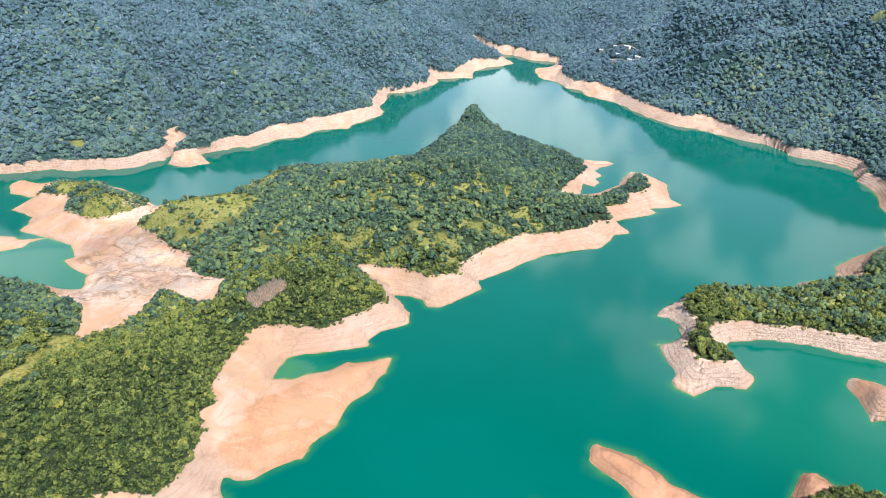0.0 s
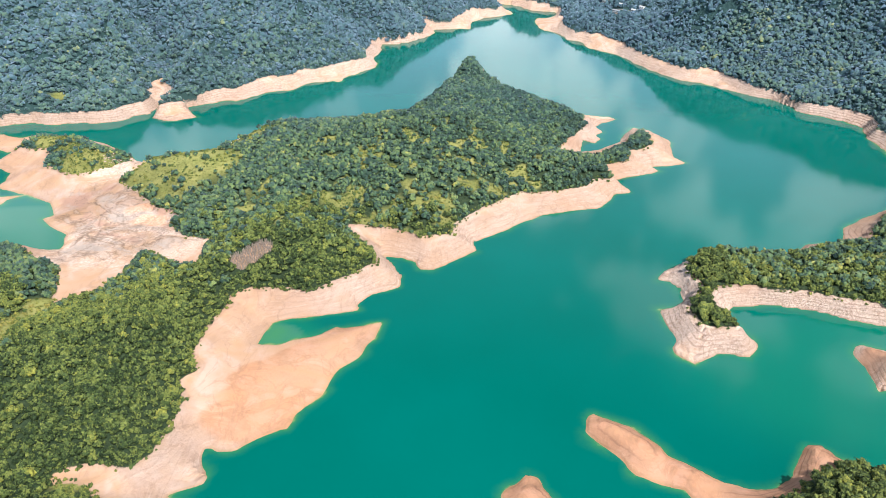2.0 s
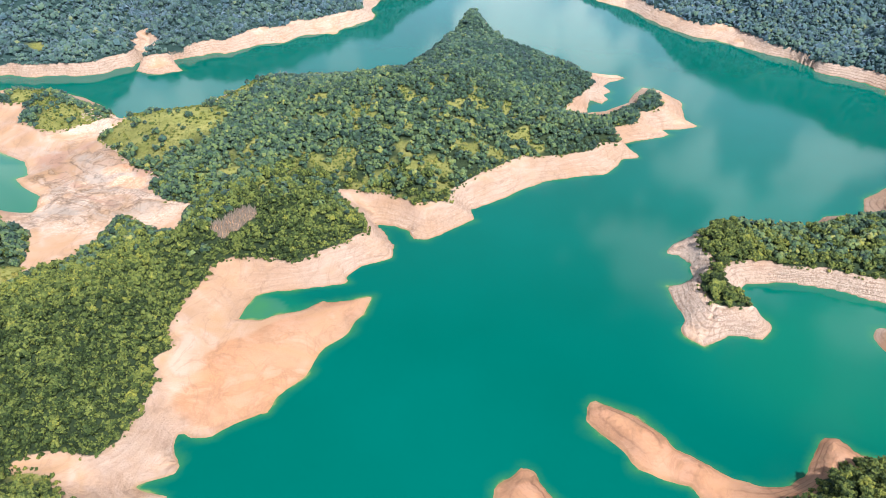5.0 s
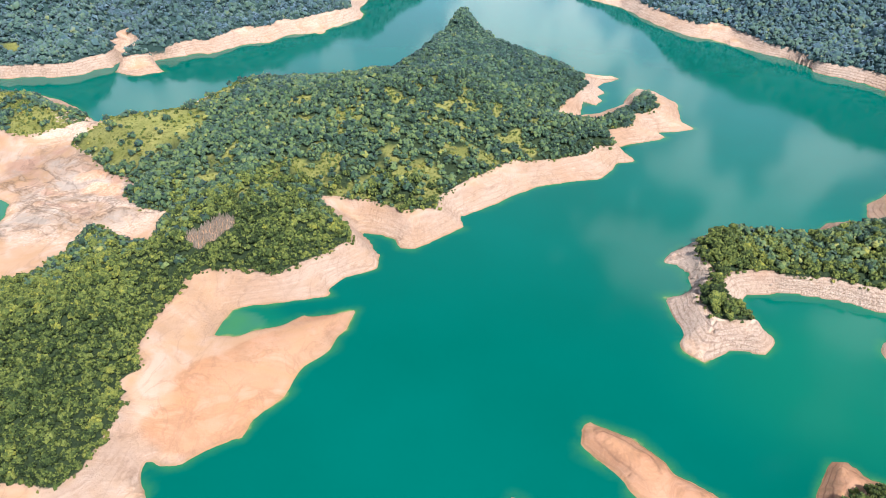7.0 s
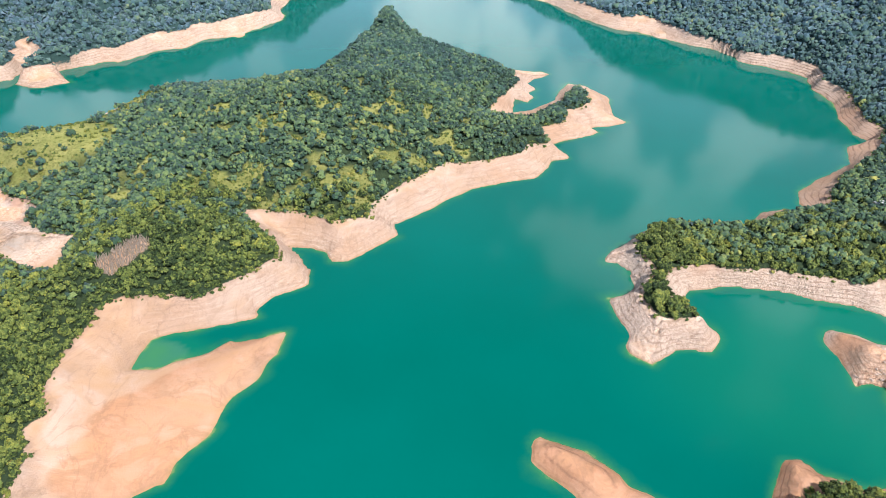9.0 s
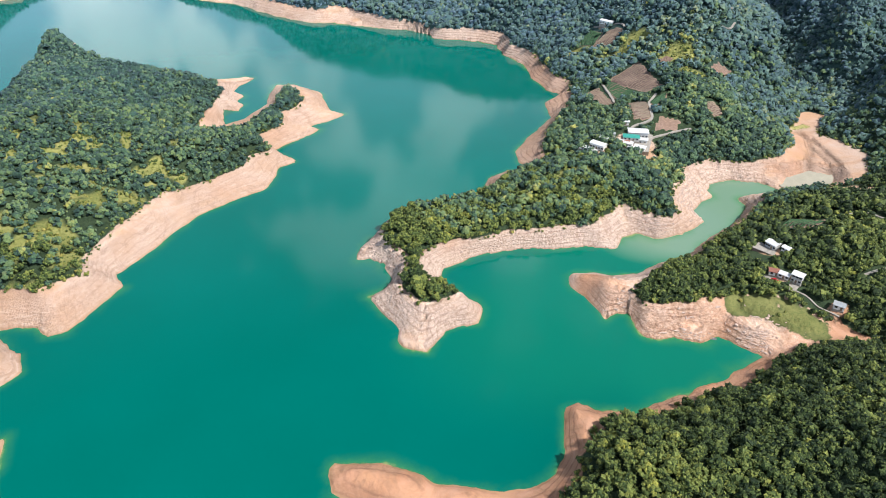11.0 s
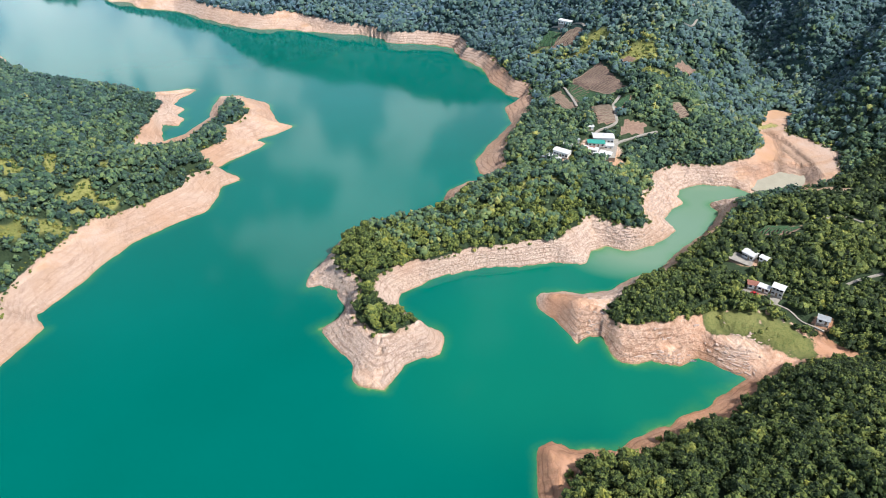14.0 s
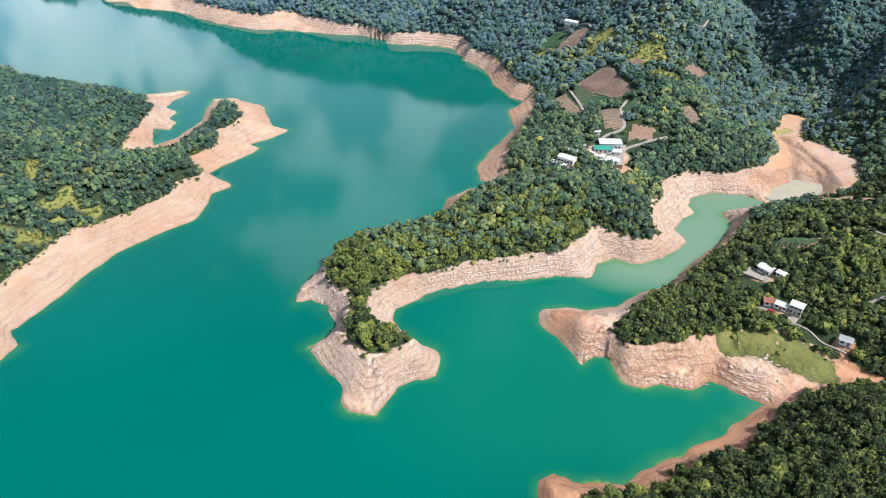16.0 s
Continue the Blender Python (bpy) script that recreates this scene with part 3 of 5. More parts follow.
def land(x, y):
    """Height of the ground at places of the plan, and how far each lies past the woods' edge and past the waterline."""
    wx = x + 2.2 * many_noise(x, y, 22, 3)
    wy = y + 2.2 * many_noise(x + 400, y - 300, 22, 3)
    far_shore = ease(y, 660, 760) * (1 - blob(x, y, TIP))                        # small coves and spits along the far shores
    wx, wy = wx + 15 * far_shore * many_noise(x + 140, y, 34, 3), wy + 15 * far_shore * many_noise(x, y - 140, 34, 3)
    shore, dry = off_lines(wx + 1.3 * many_noise(x + 15, y - 33, 9, 2), wy + 1.3 * many_noise(x - 55, y + 12, 9, 2), [MAIN, WEST, ISLET])
    edge, wood = off_lines(wx + 3.2 * many_noise(x - 70, y + 60, 13, 2), wy + 3.2 * many_noise(x + 90, y + 210, 13, 2), WOODS)
    top, reach, total = 0, 0, 0
    for ax, ay, h, r in RISE:
        w = 1 / ((x - ax) ** 2 + (y - ay) ** 2 + 900) ** 2
        top, reach, total = top + w * h, reach + w * r, total + w
    top, reach = top / total, reach / total
    climb = 1 - np.exp(-edge / reach)
    ridge = 1 - 2.6 * np.abs(many_noise(x - 200, y + 900, 290, 4))
    hill = FULL + top * climb * (1 + 0.5 * ridge * np.clip(edge / 150, 0, 1)) + spurs(x, y) * np.clip((edge - 4) / 60, 0, 1) + 1.2 * many_noise(x, y, 30, 3) * np.clip(edge / 15, 0, 1)
    part = shore / (shore + edge + 1e-6)
    lip = FULL * (1 - 0.45 * blob(x, y, [(240, 268, 110, 26), (120, 262, 60, 40)]))      # lower shores under the near hill
    hill = hill - (FULL - lip) * np.exp(-edge / 25)
    gully = np.abs(many_noise(x + 50, y, 17, 3))
    bank = lip * part ** 0.85 + (1.6 * many_noise(x, y, 14, 4) - 2.0 * (0.35 - gully)) * np.clip(part * (1 - part) * 4, 0, 1) * np.clip(shore / 6, 0, 1) * np.clip(14 / (shore + edge), 0.25, 1)
    bank = bank + 1.0 * many_noise(x + 9, y + 5, 6.5, 2) * np.clip(part * (1 - part) * 4, 0, 1) * np.clip(shore / 5, 0, 1) * np.clip(15 / (shore + edge) - 0.25, 0, 1)
    crag = blob(x, y, ROCKY) * np.clip(part * (1 - part) * 4, 0, 1) * np.clip(shore / 4, 0, 1)
    bank = bank + crag * (1.1 - 3.6 * np.abs(many_noise(x * 1.1 + 31, y * 0.8 - 17, 11, 3)))
    for ax, ay, h, r in HUMPS:
        bank = bank + h * np.exp(-((x - ax) ** 2 + (y - ay) ** 2) / (r * r)) * np.clip(shore / 8, 0, 1)
    flats = np.exp(-((x + 265) / 80) ** 2 - ((y - 510) / 65) ** 2)
    bank = bank + flats * (3.2 * (0.45 - 2 * np.abs(many_noise(x - 80, y + 40, 44, 5)))) * np.clip(shore / 12, 0, 1)
    pool = 1 - ease(np.hypot((x - 487) / 28, (y - 392) / 17), 0.7, 1.15)
    bank = bank * (1 - pool) + 1.2 * pool
    bed = -0.32 * shore
    z = np.where(wood & dry, hill, np.where(dry, bank, bed))
    return z, np.where(wood & dry, edge, -edge), np.where(dry, shore, -shore)


# ---- ground and water ----
def steps(lo, hi, size, out_lo, out_hi, growth):
    """Even steps from lo to hi, then wider and wider out to the ends."""
    mid = list(np.arange(lo, hi + 0.1, size))
    for end, sign in ((out_lo, -1), (out_hi, 1)):
        v, s, tail = (mid[0] if sign < 0 else mid[-1]), size, []
        while (end - v) * sign > 0:
            s *= growth
            v += sign * s
            tail.append(v)
        mid = tail[::-1] + mid if sign < 0 else mid + tail
    return np.array(mid)


GX = steps(-380, 570, 2.7, -2900, 3200, 1.035)
GY = steps(205, 780, 2.7, -900, 3200, 1.03)
PX, PY = np.meshgrid(GX, GY)
PZ, PW, PS = land(PX, PY)
soft = PZ.copy()
for _ in range(7):                                   # weather rounds the bare banks
    soft[1:-1, 1:-1] = (2 * soft[1:-1, 1:-1] + soft[:-2, 1:-1] + soft[2:, 1:-1] + soft[1:-1, :-2] + soft[1:-1, 2:]) / 6
rough = PZ - soft
bare_rock = np.maximum(blob(PX, PY, ROCKY), 0.6 * ease(PY, 680, 740))
bare_rock = np.maximum(bare_rock, 0.22 * blob(PX, PY, [(60, 520, 130, 90), (170, 620, 90, 90), (-50, 450, 60, 60)]))
mud = np.maximum(blob(PX, PY, [(-255, 515, 130, 90)]), 0.42 * blob(PX, PY, [(515, 422, 95, 62)])) * ease(PS, 2, 10)
red = blob(PX + 5 * many_noise(PX, PY, 15, 3), PY + 5 * many_noise(PX + 80, PY, 15, 3), [(-231, 508, 16, 9), (-243, 524, 18, 8), (-222, 500, 14, 6)])
mud = mud * (1 - 0.9 * red)
worn = ease(PS, 2.5, 7.0) * ease(-PW, 1.0, 6.0) * (1 - 0.7 * mud)
PZ = PZ - worn * rough * (0.85 - 0.45 * bare_rock)
# the stream's mouth: shelves of dried mud, cut by the channels that drain into the pool
MOUTH = [(515, 418, 75, 48)]
CHANNELS = [[(548, 452), (540, 445), (534, 433), (526, 423), (522, 409), (516, 397), (511, 388), (502, 382)], [(537, 431), (531, 415), (525, 399), (516, 386), (506, 378)], [(526, 423), (512, 412), (503, 404), (497, 398)]]
mouth = blob(PX, PY, MOUTH) * ease(PS, 2, 8) * ease(-PW, 0, 5)
rungs = PZ + 1.6 * many_noise(PX + 21, PY + 8, 26, 3)
PZ = PZ + mouth * 0.9 * (np.sin(rungs * 3.4) / 3.4 - 0.9 * np.abs(many_noise(PX - 5, PY + 3, 12, 3)))
bend_x, bend_y = PX + 3.5 * many_noise(PX, PY + 30, 12, 3), PY + 3.5 * many_noise(PX + 44, PY, 12, 3)
trench = np.exp(-(line_gap(bend_x, bend_y, CHANNELS) / 2.6) ** 2) * mouth
PZ = np.maximum(PZ - 1.5 * trench, np.minimum(PZ, 0.5))


def sample(grid, x, y):
    """The value of a grid over the plan at any place."""
    i = np.clip(np.searchsorted(GX, x) - 1, 0, len(GX) - 2)
    j = np.clip(np.searchsorted(GY, y) - 1, 0, len(GY) - 2)
    u, v = (x - GX[i]) / (GX[i + 1] - GX[i]), (y - GY[j]) / (GY[j + 1] - GY[j])
    return (grid[j, i] * (1 - u) + grid[j, i + 1] * u) * (1 - v) + (grid[j + 1, i] * (1 - u) + grid[j + 1, i + 1] * u) * v


def mesh_of(name, verts, faces, material, sharp=False):
    """A mesh from arrays of places and of triangles or four-sided faces."""
    me = bpy.data.meshes.new(name)
    n, k = faces.shape
    me.vertices.add(len(verts))
    me.vertices.foreach_set("co", np.ascontiguousarray(verts, np.float32).ravel())
    me.loops.add(n * k)
    me.loops.foreach_set("vertex_index", np.ascontiguousarray(faces, np.int32).ravel())
    me.polygons.add(n)
    me.polygons.foreach_set("loop_start", np.arange(0, n * k, k, dtype=np.int32))
    me.polygons.foreach_set("use_smooth", np.full(n, not sharp))
    me.materials.append(material)
    me.update(calc_edges=True)
    return me


def sheet(name, z, material, extra, keep=None):
    rows, cols = z.shape
    idx = np.arange(rows * cols).reshape(rows, cols)
    faces = np.stack([idx[:-1, :-1], idx[:-1, 1:], idx[1:, 1:], idx[1:, :-1]], -1).reshape(-1, 4)
    if keep is not None:
        faces = faces[keep.ravel()[faces].any(1)]
    me = mesh_of(name, np.stack([PX, PY, z], -1).reshape(-1, 3), faces, material)
    for key, values in extra.items():
        me.attributes.new(key, "FLOAT", "POINT").data.foreach_set("value", np.ascontiguousarray(values, np.float32).ravel())
    return me


# open grass: meadow slope, knoll, strip by the mud flats, rough pasture by the cove, clearings on the ridge
MEADOWS = [(-240, 580, 84, 74), (-196, 650, 46, 62), (-322, 598, 36, 26), (-372, 648, 26, 14), (-345, 625, 22, 12), (-250, 386, 15, 18), (-252, 362, 13, 20), (-253, 336, 13, 20), (-256, 312, 13, 18), (-190, 470, 18, 14), (-36, 615, 7, 9), (-10, 594, 8, 8), (3, 608, 9, 6), (25, 621, 16, 6), (68, 590, 6, 16), (-15, 520, 8, 6), (-152, 501, 16, 6), (-136, 526, 7, 18), (-116, 472, 8, 9), (15, 559, 8, 7), (-29, 524, 6, 6), (-66, 537, 7, 6), (-120, 565, 9, 8)]
MEADOWS += [(-420, 760, 14, 7), (497, 618, 20, 14), (512, 560, 16, 22), (497, 525, 14, 14), (473, 651, 12, 8), (312, 451, 20, 8), (540, 963, 20, 6), (-170, 250, 14, 8)]
# terraced fields and cleared ground by the farms, as corners of the plan
FIELDS = {
    "terraced_field": [(421, 523), (430, 511), (420, 492), (404, 495)], "brown_field": [(449, 580), (485, 584), (462, 528), (447, 530)],
    "upper_terraced_field": [(422, 575), (435, 575), (417, 534), (406, 535)], "tea_field": [(478, 663), (503, 676), (501, 655), (483, 645)],
    "ploughed_field": [(477, 644), (504, 650), (508, 634), (489, 630)], "tea_plot": [(438, 571), (447, 574), (445, 529), (424, 538)],
    "small_tea_field": [(431, 509), (455, 515), (444, 506), (429, 501)], "headland_tea_field": [(393, 344), (406, 346), (418, 330), (403, 331)],
    "dry_terrace": [(474, 490), (485, 491), (478, 474), (467, 473)]}
CLEARED = [[(411, 481), (430, 493), (441, 482), (430, 474)], [(491, 571), (501, 568), (502, 556), (491, 557)], [(516, 534), (541, 543), (548, 530), (526, 522)]]
ROADS = {
    "farm_road": [(441, 471), (427, 473), (415, 474), (406, 474), (398, 471)], "hill_road": [(392, 485), (395, 488), (402, 490), (413, 490), (420, 492), (425, 500), (430, 509), (448, 520)],
    "yard_road": [(507, 676), (508, 664), (513, 651), (512, 642), (509, 634)], "field_road": [(440, 577), (433, 560), (424, 544), (416, 533)],
    "concrete_track": [(384, 283), (393, 280), (404, 276)], "ridge_road": [(432, 328), (441, 324), (441, 316), (440, 308), (446, 296)],
    "slope_track": [(566, 570), (573, 567), (578, 568), (586, 572)], "upper_track": [(580, 588), (589, 585), (596, 586), (604, 590)],
    "far_road": [(234, 1224), (246, 1208), (258, 1200), (270, 1190), (282, 1184), (290, 1172)], "far_yard_road": [(250, 1168), (262, 1158), (276, 1150), (292, 1138)],
    "footpath": [(347, 296), (350, 290), (348, 281), (350, 276), (352, 270)]}
# yards, farms, the patch of dead stems and slips, free of trees; the last three bared to fit the camera's view: x, y
# and reach each way
CLEARINGS = [(363, 327, 8.5, 11), (348, 305, 9, 9.5), (355, 274, 8, 7), (385, 470, 24, 18), (353, 475, 9, 13), (-137, 431, 10, 9), (-125, 443, 10, 9), (-131, 437, 10, 9), (277, 1179, 8, 8), (276, 1144, 9, 8), (262, 1193, 8, 6), (252, 1160, 8, 7), (287, 1146, 7, 6), (243, 1213, 8, 6), (419, 1169, 7, 8), (511, 664, 9, 10), (-224, 1146, 5, 5), (257, 1208, 22, 7), (384, 452, 10, 8), (473, 364, 13, 10), (482, 356, 13, 11), (486, 345, 13, 11)]


def grassy(x, y):
    wave = 12 * many_noise(x, y, 26, 3)
    open_land = blob(x + wave, y - wave, MEADOWS)
    open_land = open_land * (1 - blob(x, y, [(-280, 573, 12, 10), (-246, 542, 14, 9), (-226, 527, 14, 9), (-262, 556, 10, 7), (-300, 640, 30, 6)]))
    ridge = ease(many_noise(x + 71, y + 13, 14, 3), 0.20, 0.33) * blob(x, y, [(-30, 570, 190, 120)])
    return np.maximum(open_land, 0.85 * ridge)


PASTURE = [(317, 303), (325, 296), (330, 288), (334, 279), (335, 271)]


def strip(x, y, wide):
    """1 along the rough pasture by the cove, fading to 0."""
    return blob(x, y, [(px, py, wide * 1.5, wide * 1.5) for px, py in PASTURE])


def in_fields(x, y, margin=0.0):
    off, inside = off_lines(x, y, list(FIELDS.values()) + CLEARED)
    return inside | (off < margin)


def off_roads(x, y):
    return line_gap(x, y, list(ROADS.values()))


slope_y, slope_x = np.gradient(PZ, GY, GX)
steep = np.clip((np.hypot(slope_x, slope_y) - 0.22) / 0.4, 0, 1)
bar_x, bar_y = PX + 7 * many_noise(PX, PY, 24, 3), PY + 7 * many_noise(PX + 60, PY, 24, 3)
bar = ease(blob(bar_x, bar_y, [(-55, 368, 26, 26), (-70, 346, 38, 32), (-86, 322, 38, 34), (-97, 300, 32, 24)]), 0.0, 0.6)
clay = np.clip(1.2 * red + 0.18 + blob(PX, PY, [(200, 268, 170, 42), (60, 265, 110, 70), (-128, 212, 26, 24), (345, 268, 50, 22), (285, 315, 48, 38), (262, 352, 16, 26)]) * 0.75 + 0.6 * bar * (1 + 0.5 * many_noise(PX, PY, 22, 4)) + 0.25 * mouth + 0.3 * blob(PX, PY, [(420, 640, 90, 190), (285, 500, 80, 30)]) + 0.3 * many_noise(PX, PY, 60, 3), 0, 1)
strata = np.maximum(blob(PX, PY, [(420, 660, 110, 210), (60, 265, 110, 70), (200, 268, 170, 42), (285, 505, 90, 34), (-120, 215, 40, 40)]), 0.5 * blob(PX, PY, [(148, 380, 16, 40), (262, 350, 24, 34), (285, 312, 50, 40)]))
rock = np.clip(bare_rock + 0.3 * many_noise(PX, PY, 25, 3), 0, 1)
tilled = np.where(off_lines(PX, PY, list(FIELDS.values()))[1], 1.0, np.where(in_fields(PX, PY), 0.75, 0.0))
green = ease(PW, -1.0, 3.5) * (1 - tilled) * (1 - 0.62 * blob(PX, PY, CLEARINGS))
wob = 6 * many_noise(PX, PY, 14, 3)
along, across = 0.5 * PX - 0.87 * PY, 0.87 * PX + 0.5 * PY
streak = many_noise(along * 0.3, across + 2 * many_noise(PX, PY, 12, 2), 4.5, 3)
pasture = strip(PX + 0.5 * wob, PY - 0.5 * wob, 8) * ease(streak, -0.95, -0.25)
ley = ease(strip(PX, PY, 8), 0.0, 0.3)
green = green * (1 - ley) + ley * pasture * ease(PS, 6, 12)
slime = blob(PX + 0.5 * wob, PY + 0.5 * wob, [(547, 451, 17, 6)])    # a green scum on the flat above the mouth
green = np.maximum(green, 0.62 * slime)
ground = tagged(new("ground", sheet("ground", PZ, EARTH, {"steep": steep, "clay": np.clip(clay, 0, 1), "rock": rock, "mud": mud, "green": green, "grass": np.maximum(np.maximum(grassy(PX, PY), slime), 0.62 * pasture), "wash": trench, "tilled": tilled, "strata": strata, "floor_haze": ease(np.hypot(PX - 30, PY - 120), 560, 800) * (PY > 330)}, PS > -30)),
                "bare peach and pink earth banks below green wooded hills", "ground", kind="structure")
river = 0.6 * blob(PX, PY, [ (-330, 500, 120, 70), (-105, 375, 30, 22)])
river = np.maximum(river, 0.42 * blob(PX, PY, [(300, 345, 190, 95)]))
river = np.maximum(river, np.maximum(blob(PX, PY, [(440, 392, 190, 80)]), 0.5 * blob(PX, PY, [(-106, 377, 40, 24)])))
river = np.maximum(river, 0.5 * blob(PX, PY, [(310, 290, 120, 60)]))
shoal = np.exp(np.minimum(PS, 0) / (2.8 + 2.0 * many_noise(PX, PY, 40, 3)))
shoal = np.maximum(shoal, 0.5 * blob(PX, PY, [(-116, 374, 30, 22)]))
water = tagged(new("water", sheet("water", np.zeros_like(PZ), WATER, {"silt": river, "shoal": shoal}, PZ < 0.3)),
               "calm turquoise green reservoir water with silty edges", "water", kind="structure")


# ---- woods ----
def icosahedron():
    g = (1 + 5 ** 0.5) / 2
    v = np.array([(-1, g, 0), (1, g, 0), (-1, -g, 0), (1, -g, 0), (0, -1, g), (0, 1, g), (0, -1, -g), (0, 1, -g), (g, 0, -1), (g, 0, 1), (-g, 0, -1), (-g, 0, 1)], float)
    f = np.array([(0, 11, 5), (0, 5, 1), (0, 1, 7), (0, 7, 10), (0, 10, 11), (1, 5, 9), (5, 11, 4), (11, 10, 2), (10, 7, 6), (7, 1, 8), (3, 9, 4), (3, 4, 2), (3, 2, 6), (3, 6, 8), (3, 8, 9), (4, 9, 5), (2, 4, 11), (6, 2, 10), (8, 6, 7), (9, 8, 1)])
    return v / np.linalg.norm(v[0]), f


ICO_V, ICO_F = icosahedron()


def dome():
    """The upper three quarters of an icosahedron that stands on a corner."""
    ring = [(math.cos(q), math.sin(q)) for q in (6.28319 * k / 5 for k in range(5))]
    low = [(math.cos(q), math.sin(q)) for q in (6.28319 * (k + 0.5) / 5 for k in range(5))]
    v = [(0, 0, 1)] + [(0.894 * x, 0.894 * y, 0.447) for x, y in ring] + [(0.894 * x, 0.894 * y, -0.447) for x, y in low]
    f = []
    for k in range(5):
        n = (k + 1) % 5
        f += [(0, 1 + k, 1 + n), (1 + k, 6 + k, 1 + n), (1 + n, 6 + k, 6 + n)]
    return np.array(v), np.array(f)


DOME_V, DOME_F = dome()
PEAK_V = np.array([(1, 0, -0.3), (0, 1, -0.3), (-1, 0, -0.3), (0, -1, -0.3), (0, 0, 0.75)], float) * 1.15
PEAK_F = np.array([(0, 1, 4), (1, 2, 4), (2, 3, 4), (3, 0, 4)])


def clumps(rng, centres, sizes, base=ICO_V, tri=ICO_F):
    """Small uneven leaf clumps, one at each centre."""
    n, k = len(centres), len(base)
    v = np.repeat(base[None], n, 0) * (1 + 0.95 * (rng.rand(n, k, 1) - 0.5))
    turn, tip = rng.rand(n) * 6.283, (rng.rand(n) - 0.5) * 1.0
    c, s = np.cos(tip)[:, None], np.sin(tip)[:, None]
    v = np.stack([v[..., 0], v[..., 1] * c - v[..., 2] * s, v[..., 1] * s + v[..., 2] * c], -1)
    c, s = np.cos(turn)[:, None], np.sin(turn)[:, None]
    v = np.stack([v[..., 0] * c - v[..., 1] * s, v[..., 0] * s + v[..., 1] * c, v[..., 2] * 0.85], -1)
    v = v * sizes[:, None, None] + centres[:, None]
    f = tri[None] + k * np.arange(n)[:, None, None]
    return v.reshape(-1, 3), f.reshape(-1, 3)


def tufts(rng, x, y, z, radius, count):
    """Leafy tufts over tree crowns, each a small uneven peak that points outwards, thicker on the lobes than between them."""
    n = len(x)
    k = np.arange(count)
    level = 1 - 1.2 * (k[None] + 0.1 + 0.8 * rng.rand(n, count)) / count
    ang = k[None] * 2.4 + rng.rand(n, 1) * 6.283 + rng.rand(n, count) * 0.9
    flat = np.sqrt(np.clip(1 - level ** 2, 0, 1))
    way = np.stack([np.cos(ang) * flat, np.sin(ang) * flat, level], -1)
    lobe = 0.66 + 0.22 * rng.rand(n, count) + 0.14 * np.sin(3 * ang + 6.283 * rng.rand(n, 1)) + 0.10 * np.sin(2 * ang + 5 * level + 6.283 * rng.rand(n, 1))
    r = radius[:, None, None]
    mid = np.stack([x, y, z + 0.72 * radius], -1)[:, None] + way * lobe[..., None] * r * np.array([1.0, 1.0, 0.85])
    axis = way + np.array([0, 0, 0.35]) + 0.35 * rng.randn(n, count, 3)
    axis /= np.linalg.norm(axis, axis=-1, keepdims=True)
    a = np.cross(axis, rng.randn(n, count, 3))
    a /= np.linalg.norm(a, axis=-1, keepdims=True)
    b = np.cross(axis, a)
    size = r * (0.13 + 0.80 / count ** 0.5) * (0.65 + 0.7 * rng.rand(n, count, 1))
    p = PEAK_V[None, None] * (1 + 0.7 * (rng.rand(n, count, 5, 1) - 0.5))
    v = mid[:, :, None] + size[..., None] * (p[..., :1] * a[:, :, None] + p[..., 1:2] * b[:, :, None] + p[..., 2:] * axis[:, :, None])
    f = PEAK_F[None] + 5 * np.arange(n * count)[:, None, None]
    return v.reshape(-1, 3), f.reshape(-1, 3)


def scatter(rng, x0, x1, y0, y1, gap):
    gx, gy = np.meshgrid(np.arange(x0, x1, gap), np.arange(y0, y1, gap))
    gx, gy = gx.ravel() + gap * (rng.rand(gx.size) - 0.5) * 0.95, gy.ravel() + gap * (rng.rand(gy.size) - 0.5) * 0.95
    return gx, gy


LONE = [(176, 262, 222, 284), (150, 200, 374, 482)]  # the stretches where the nearest trees stand singly


def may_stand(rng, x, y):
    """Where a tree may stand: inside the woods, off meadows, fields, roads and yards."""
    keep = sample(PW, x, y) > 0.5
    keep &= (rng.rand(len(x)) > (0.97 - 0.08 * blob(x, y, [(-20, 570, 190, 110)])) * grassy(x, y)) & (strip(x, y, 7) < 0.4)
    keep &= (blob(x, y, CLEARINGS + [(353, 327, 7, 10)]) < 0.3) & (off_roads(x, y) > 3.6) & ~in_fields(x, y, 2.2)
    return keep


def in_lone(x, y):
    hit = np.zeros(x.shape, bool)
    for x0, x1, y0, y1 in LONE:
        hit |= (x > x0) & (x < x1) & (y > y0) & (y < y1)
    return hit


